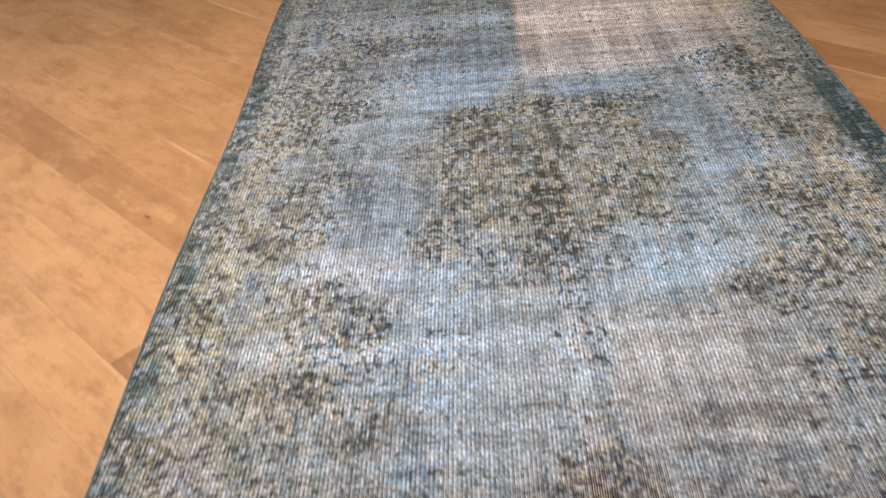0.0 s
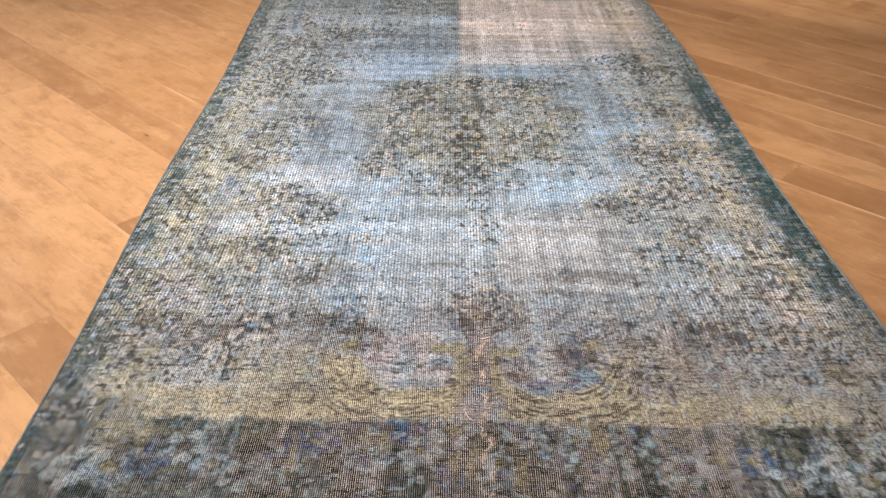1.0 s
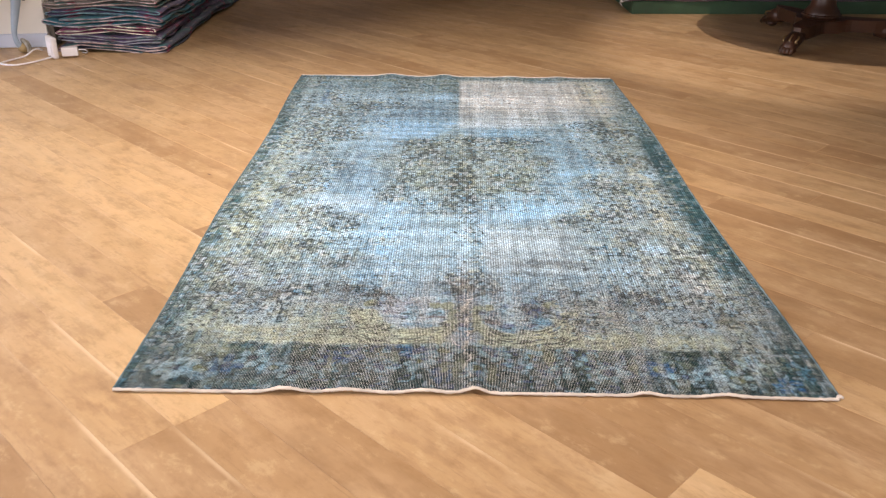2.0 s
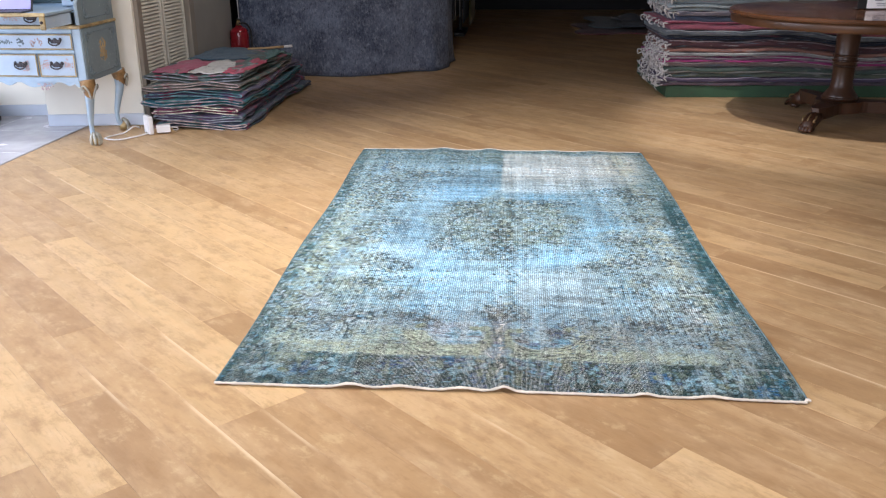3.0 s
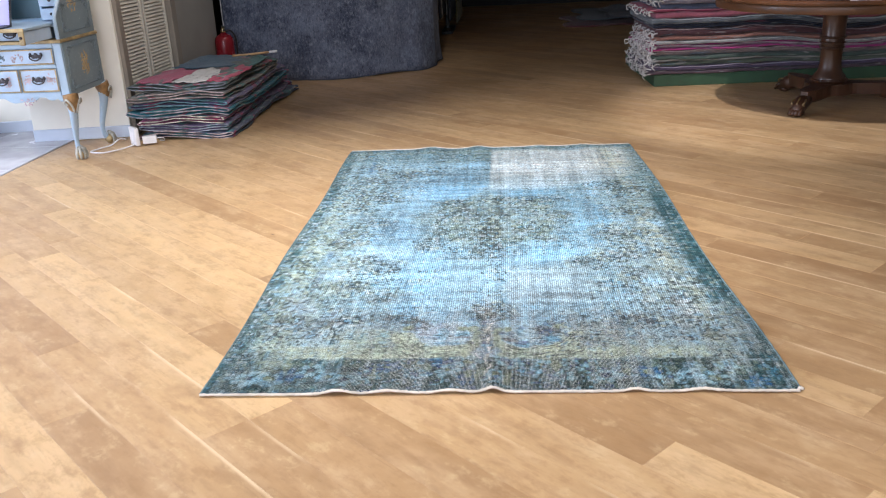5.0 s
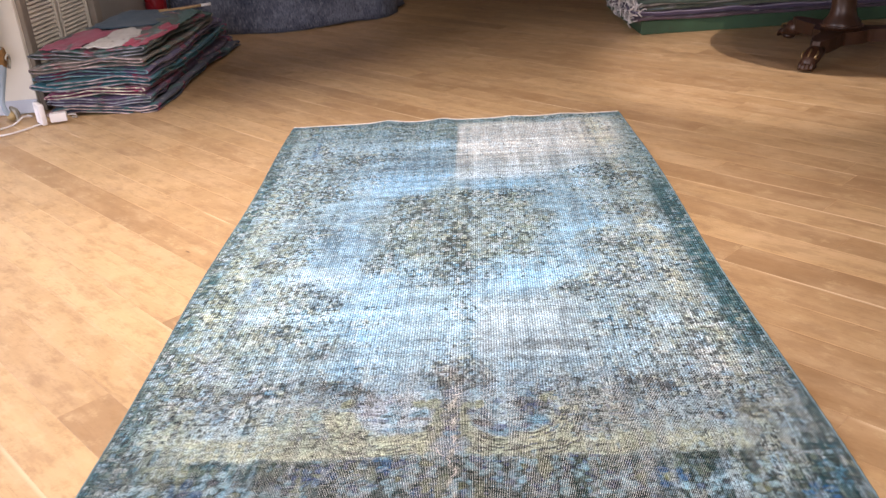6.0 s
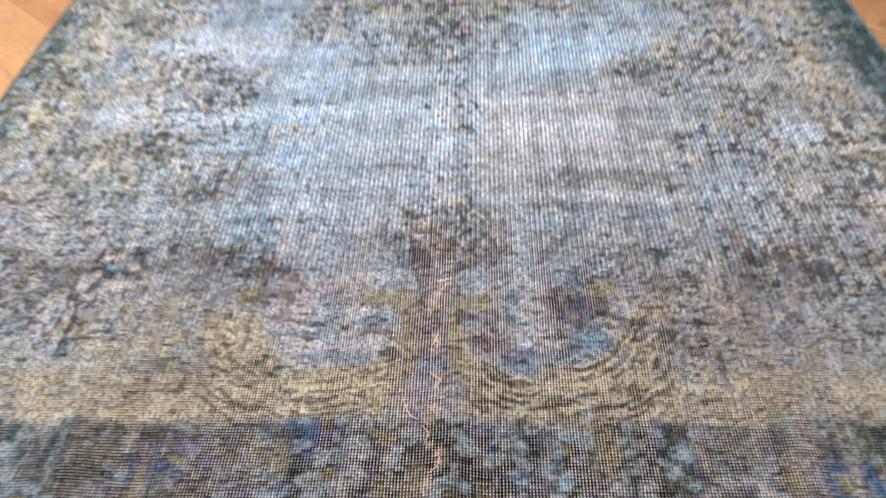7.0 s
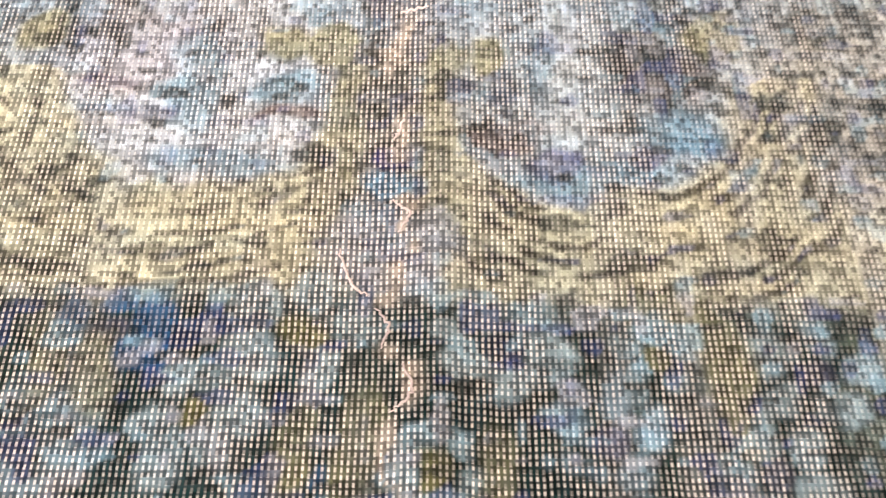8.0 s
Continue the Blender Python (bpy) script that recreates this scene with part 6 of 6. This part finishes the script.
def build_table():
    t = empty("pedestal_table", TX, TY, 0, 0, "round polished mahogany pedestal table on a tripod base with carved paws", "table")
    part("tabletop", lathe([(0.782, 0.728), (0.795, 0.731), (0.800, 0.741), (0.796, 0.752), (0.786, 0.757)], 96), MAHOGANY_TOP, t, "", False)
    part("frieze", lathe([(0.755, 0.672), (0.776, 0.675), (0.782, 0.684), (0.783, 0.716), (0.780, 0.7275)], 96), MAHOGANY_FRIEZE, t, "", True)
    part("column", lathe([(0.115, 0.150), (0.108, 0.190), (0.080, 0.225), (0.070, 0.270), (0.070, 0.385), (0.074, 0.392), (0.076, 0.455), (0.073, 0.465), (0.078, 0.60), (0.090, 0.640), (0.135, 0.668)], 36), MAHOGANY, t, "", True)
    for z, r in ((0.388, 0.079), (0.420, 0.080), (0.455, 0.081), (0.168, 0.119)):
        bm = lathe([(r - 0.006, z - 0.009), (r, z - 0.004), (r, z + 0.004), (r - 0.006, z + 0.009)], 36)
        for i in range(28):
            a = 2 * math.pi * i / 28
            ball(r * math.cos(a), r * math.sin(a), z, 0.005, 0.005, 0.006, bm, 6, 4)
        part("beaded_collar", bm, MAHOGANY, t, "carved beaded collar", True)
    ends = [(1.921 - TX, 3.561 - TY), (2.10 - TX, 4.509 - TY), (2.758 - TX, 3.901 - TY)]
    bm = bmesh.new()
    outline = []
    angles = sorted(math.atan2(y, x) for x, y in ends)
    for i in range(72):
        a = 2 * math.pi * i / 72 - math.pi
        near = min(abs((a - b + math.pi) % (2 * math.pi) - math.pi) for b in angles)
        r = 0.155 + 0.30 * math.exp(-(near / 0.235) ** 2)
        outline.append((r * math.cos(a), r * math.sin(a)))
    lo = [bm.verts.new((x, y, 0.074)) for x, y in outline]
    hi = [bm.verts.new((x * 0.99, y * 0.99, 0.150)) for x, y in outline]
    bm.faces.new(lo[::-1]), bm.faces.new(hi)
    for i in range(72):
        bm.faces.new((lo[i], lo[(i + 1) % 72], hi[(i + 1) % 72], hi[i]))
    part("platform", bm, MAHOGANY, t)
    for x, y in ends:
        a = math.atan2(y, x)
        paw(t, x - 0.03 * math.cos(a), y - 0.03 * math.sin(a), a)


build_table()

card = empty("display_card", 2.44, 3.98, 0.760, 8, "white card in a black stand on the round table", "card")
part("stand", box(-0.165, 0.165, 0.004, 0.016, 0.0, 0.24, 0.002), BLACK, card, "black stand")
part("sheet", box(-0.105, 0.110, -0.001, 0.0035, 0.006, 0.235), CARD, card)
part("foot", box(-0.165, 0.165, 0.0165, 0.075, 0.0, 0.006, 0.002), BLACK, card, "black foot")
part("photo", box(-0.075, -0.010, -0.0032, -0.0012, 0.115, 0.165), GREY_INK, card, "small grey picture")
part("photo", box(-0.055, 0.0, -0.0032, -0.0012, 0.055, 0.095), GREY_INK, card, "small grey picture")
part("photo", box(0.006, 0.030, -0.0032, -0.0012, 0.060, 0.090), BLACK, card, "small dark picture")
bm = lathe([(0.036, 0.0), (0.036, 0.002)], 24)
bmesh.ops.transform(bm, matrix=Matrix.Translation((0.055, -0.0012, 0.125)) @ Matrix.Rotation(radians(90), 4, "X"), verts=bm.verts)
part("dot", bm, PINK_INK, card, "round mauve mark")
for k in range(2):
    part("text_bar", box(-0.045 + 0.01 * k, 0.045, -0.0032, -0.0012, 0.036 - 0.012 * k, 0.040 - 0.012 * k), GREY_INK, card)

# ---------------------------------------------------------------- plug, socket block and cable on the floor
plug = empty("power_adapter", -2.335, 3.275, 0, 20, "white power adapter lying on the floor against the rug stack", "adapter")
part("housing", box(-0.045, 0.045, -0.022, 0.022, 0.012, 0.062, 0.006, None, 2), WHITE_PLASTIC, plug)
part("pins", box(0.0455, 0.056, -0.012, 0.012, 0.030, 0.036, 0.001), BRASS, plug, "metal pins")
part("lead", tube(smooth_curve([(0.045, 0.015, 0.04), (0.085, 0.02, 0.035), (0.09, 0.05, 0.012), (0.06, 0.09, 0.006)], 14), 0.004, 6), WHITE_PLASTIC, plug, "thin white lead", True)
hub = empty("socket_block", -2.43, 3.262, 0.0, -48, "white plastic socket block standing on its edge on the floor", "socket block")
part("housing", box(-0.055, 0.055, -0.016, 0.016, 0.002, 0.125, 0.012, None, 3), WHITE_PLASTIC, hub, "", True)
part("face", box(-0.035, 0.035, -0.0185, -0.0165, 0.03, 0.10, 0.001), CARD, hub, "paler face")
part("slot", box(-0.02, 0.02, -0.0175, 0.017, 0.003, 0.014, 0.001), BLACK, hub, "dark slot")
cable = part("cable", tube(smooth_curve([(-2.425, 3.235, 0.012), (-2.48, 3.14, 0.008), (-2.56, 3.06, 0.006), (-2.66, 3.09, 0.006), (-2.64, 3.18, 0.006), (-2.60, 3.26, 0.008), (-2.575, 3.34, 0.03), (-2.57, 3.42, 0.008), (-2.62, 3.47, 0.006)], 60), 0.0052, 8), WHITE_PLASTIC, None, "", True)
tagged(cable, "loose white power cable looped on the oak floor", "cable")

# dark stack standing on the tiles in the recess
z = 0.006
for k in range(6):
    ob = part("folded_rug", box(-4.15 + 0.01 * (k % 2), -3.665 - 0.008 * (k % 3), 3.28 + 0.01 * (k % 2), 3.60, z, z + 0.034, 0.012, None, 3), WOOL, None, "", True)
    ob.color = (0.05 + 0.02 * (k % 3), 0.045, 0.05, 1)
    tagged(ob, "dark folded rug in a small stack on pale tiles", "rug", "dark rugs on the tiles")
    z += 0.035

# ---------------------------------------------------------------- oak planks, laid at 45 degrees
floor = part("floor", box(-2.964, X_EAST, Y_SOUTH + 0.2, Y_NORTH, -0.08, -0.010), SUBFLOOR)
tagged(floor, "oiled oak plank floor laid on the diagonal", "floor", kind="structure")
LAY = math.radians(-43.4)
ALONG, ACROSS = Vector((math.cos(LAY), math.sin(LAY), 0)), Vector((-math.sin(LAY), math.cos(LAY), 0))
BOARD = 0.1432
rng = random.Random(17)
# boards whose ends and tone are known: row -> list of (end along the row, tone of the board that ends there)
KNOWN = {-9: [(-2.4, 0.7), (-0.55, 0.92), (1.2, 0.5)], -8: [(-2.2, 0.7), (-0.313, 0.88), (1.5, 0.30)], -7: [(-2.6, 0.5), (-0.80, 0.50), (1.2, 0.28)], -6: [(-3.1, 0.6), (-1.268, 0.32), (0.5, 0.52)], -5: [(-2.4, 0.55), (0.9, 0.36)], -4: [(-2.25, 0.45), (-0.394, 0.98), (1.3, 0.40)],
         -3: [(-1.05, 0.62), (0.75, 0.34)], -2: [(-2.9, 0.5), (-0.7, 0.72), (1.25, 0.40)], -1: [(-0.9, 0.92), (1.05, 0.60)], 0: [(-1.3, 0.85), (0.512, 0.28), (2.3, 0.92)], 1: [(-1.2, 0.75), (0.95, 0.32), (2.5, 0.85)],
         2: [(-0.7, 0.5), (1.5, 0.45)], 3: [(-0.9, 0.6), (0.89, 0.30), (2.6, 0.5)], 4: [(-0.6, 0.5), (1.7, 0.34)], 5: [(-1.3, 0.55), (0.446, 0.25), (2.2, 0.38)], 6: [(-0.2, 0.4), (1.9, 0.30)], 10: [(-0.2, 0.3), (1.7, 0.2)], 20: [(-0.9, 0.7), (0.75, 0.75)]}

# rows with a pale strip of sapwood along one edge, and where along the row it begins
SAPPY = {-6: -0.4, -2: -0.3, 9: 0.3, 12: -0.5, 13: -0.8, 17: -1.6, 22: -0.8, 26: -3.4}


def plank_mesh(length, width):
    """A board with its top at 0, chamfered along all four upper edges; its middle at the origin."""
    bm = bmesh.new()
    a, b, c = length / 2 - 0.0002, width / 2 - 0.0002, 0.0006
    top = [bm.verts.new((x * (a - c), y * (b - c), 0)) for x, y in ((-1, -1), (1, -1), (1, 1), (-1, 1))]
    mid = [bm.verts.new((x * a, y * b, -c)) for x, y in ((-1, -1), (1, -1), (1, 1), (-1, 1))]
    low = [bm.verts.new((x * a, y * b, -0.012)) for x, y in ((-1, -1), (1, -1), (1, 1), (-1, 1))]
    bm.faces.new(top)
    for i in range(4):
        j = (i + 1) % 4
        bm.faces.new((mid[i], mid[j], top[j], top[i]))
        bm.faces.new((low[i], low[j], mid[j], mid[i]))
    return bm


shared, far_boards, count = {}, [], 0
for row in range(-46, 89):
    width, mid = BOARD, 0.009 + (row + 0.5) * BOARD
    s = -12.5 + rng.uniform(0, 1.5)
    known = list(KNOWN.get(row, ()))
    while s < 9.5:
        length, tone = rng.choice((1.4, 1.7, 2.0, 2.3)), 0.3 + 0.4 * rng.random()
        if known and s + length > known[0][0] - 0.5:
            end, tone = known.pop(0)
            length = end - s
        length = round(length, 4)
        # the piece of the board that lies inside the walls
        ends, o = (s, s + length), ACROSS * mid
        s += length
        lo = max(ends[0], (-3.06 - o.x) / ALONG.x, (Y_NORTH + 0.04 - o.y) / ALONG.y)
        hi = min(ends[1], (X_EAST + 0.04 - o.x) / ALONG.x, (Y_SOUTH - 0.02 - o.y) / ALONG.y)
        length = round(hi - lo, 4)
        if length < 0.03:
            continue
        c = ALONG * ((lo + hi) / 2) + o
        if -3.0 < c.x < 3.0 and -2.3 < c.y < 5.6 and count < 300:
            key = (length, width)
            if key not in shared:
                shared[key] = mesh_of("plank", plank_mesh(*key))
                shared[key].materials.append(OAK)
            ob = new("plank", shared[key])
            ob.parent = floor
            ob.matrix_basis = pose(c.x, c.y, 0, 0, 0, -43.4)
            ob.color = (tone, 0.6 if row in SAPPY and lo < 1.2 and hi > SAPPY[row] else 0.0, tone, 1)
            count += 1
        else:
            far_boards.append((c, length, width))
verts, faces = [], []
for c, length, width in far_boards:
    a, b, k, n = length / 2 - 0.0003, width / 2 - 0.0003, 0.0009, len(verts)
    q = (c.dot(ALONG), c.dot(ACROSS))
    for ins, zz in ((k, 0.0), (0.0, -k), (0.0, -0.012)):
        verts += [(q[0] + x * (a - ins), q[1] + y * (b - ins), zz) for x, y in ((-1, -1), (1, -1), (1, 1), (-1, 1))]
    faces.append((n, n + 1, n + 2, n + 3))
    for r in (0, 4):
        faces += [(n + r + 4 + i, n + r + 4 + (i + 1) % 4, n + r + (i + 1) % 4, n + r + i) for i in range(4)]
me = bpy.data.meshes.new("far_planks")
me.from_pydata(verts, [], faces)
me.materials.append(OAK_FAR)
far = new("far_planks", me)
far.parent = floor
far.matrix_basis = pose(0, 0, 0, 0, 0, -43.4)
tagged(far, kind="stuff")
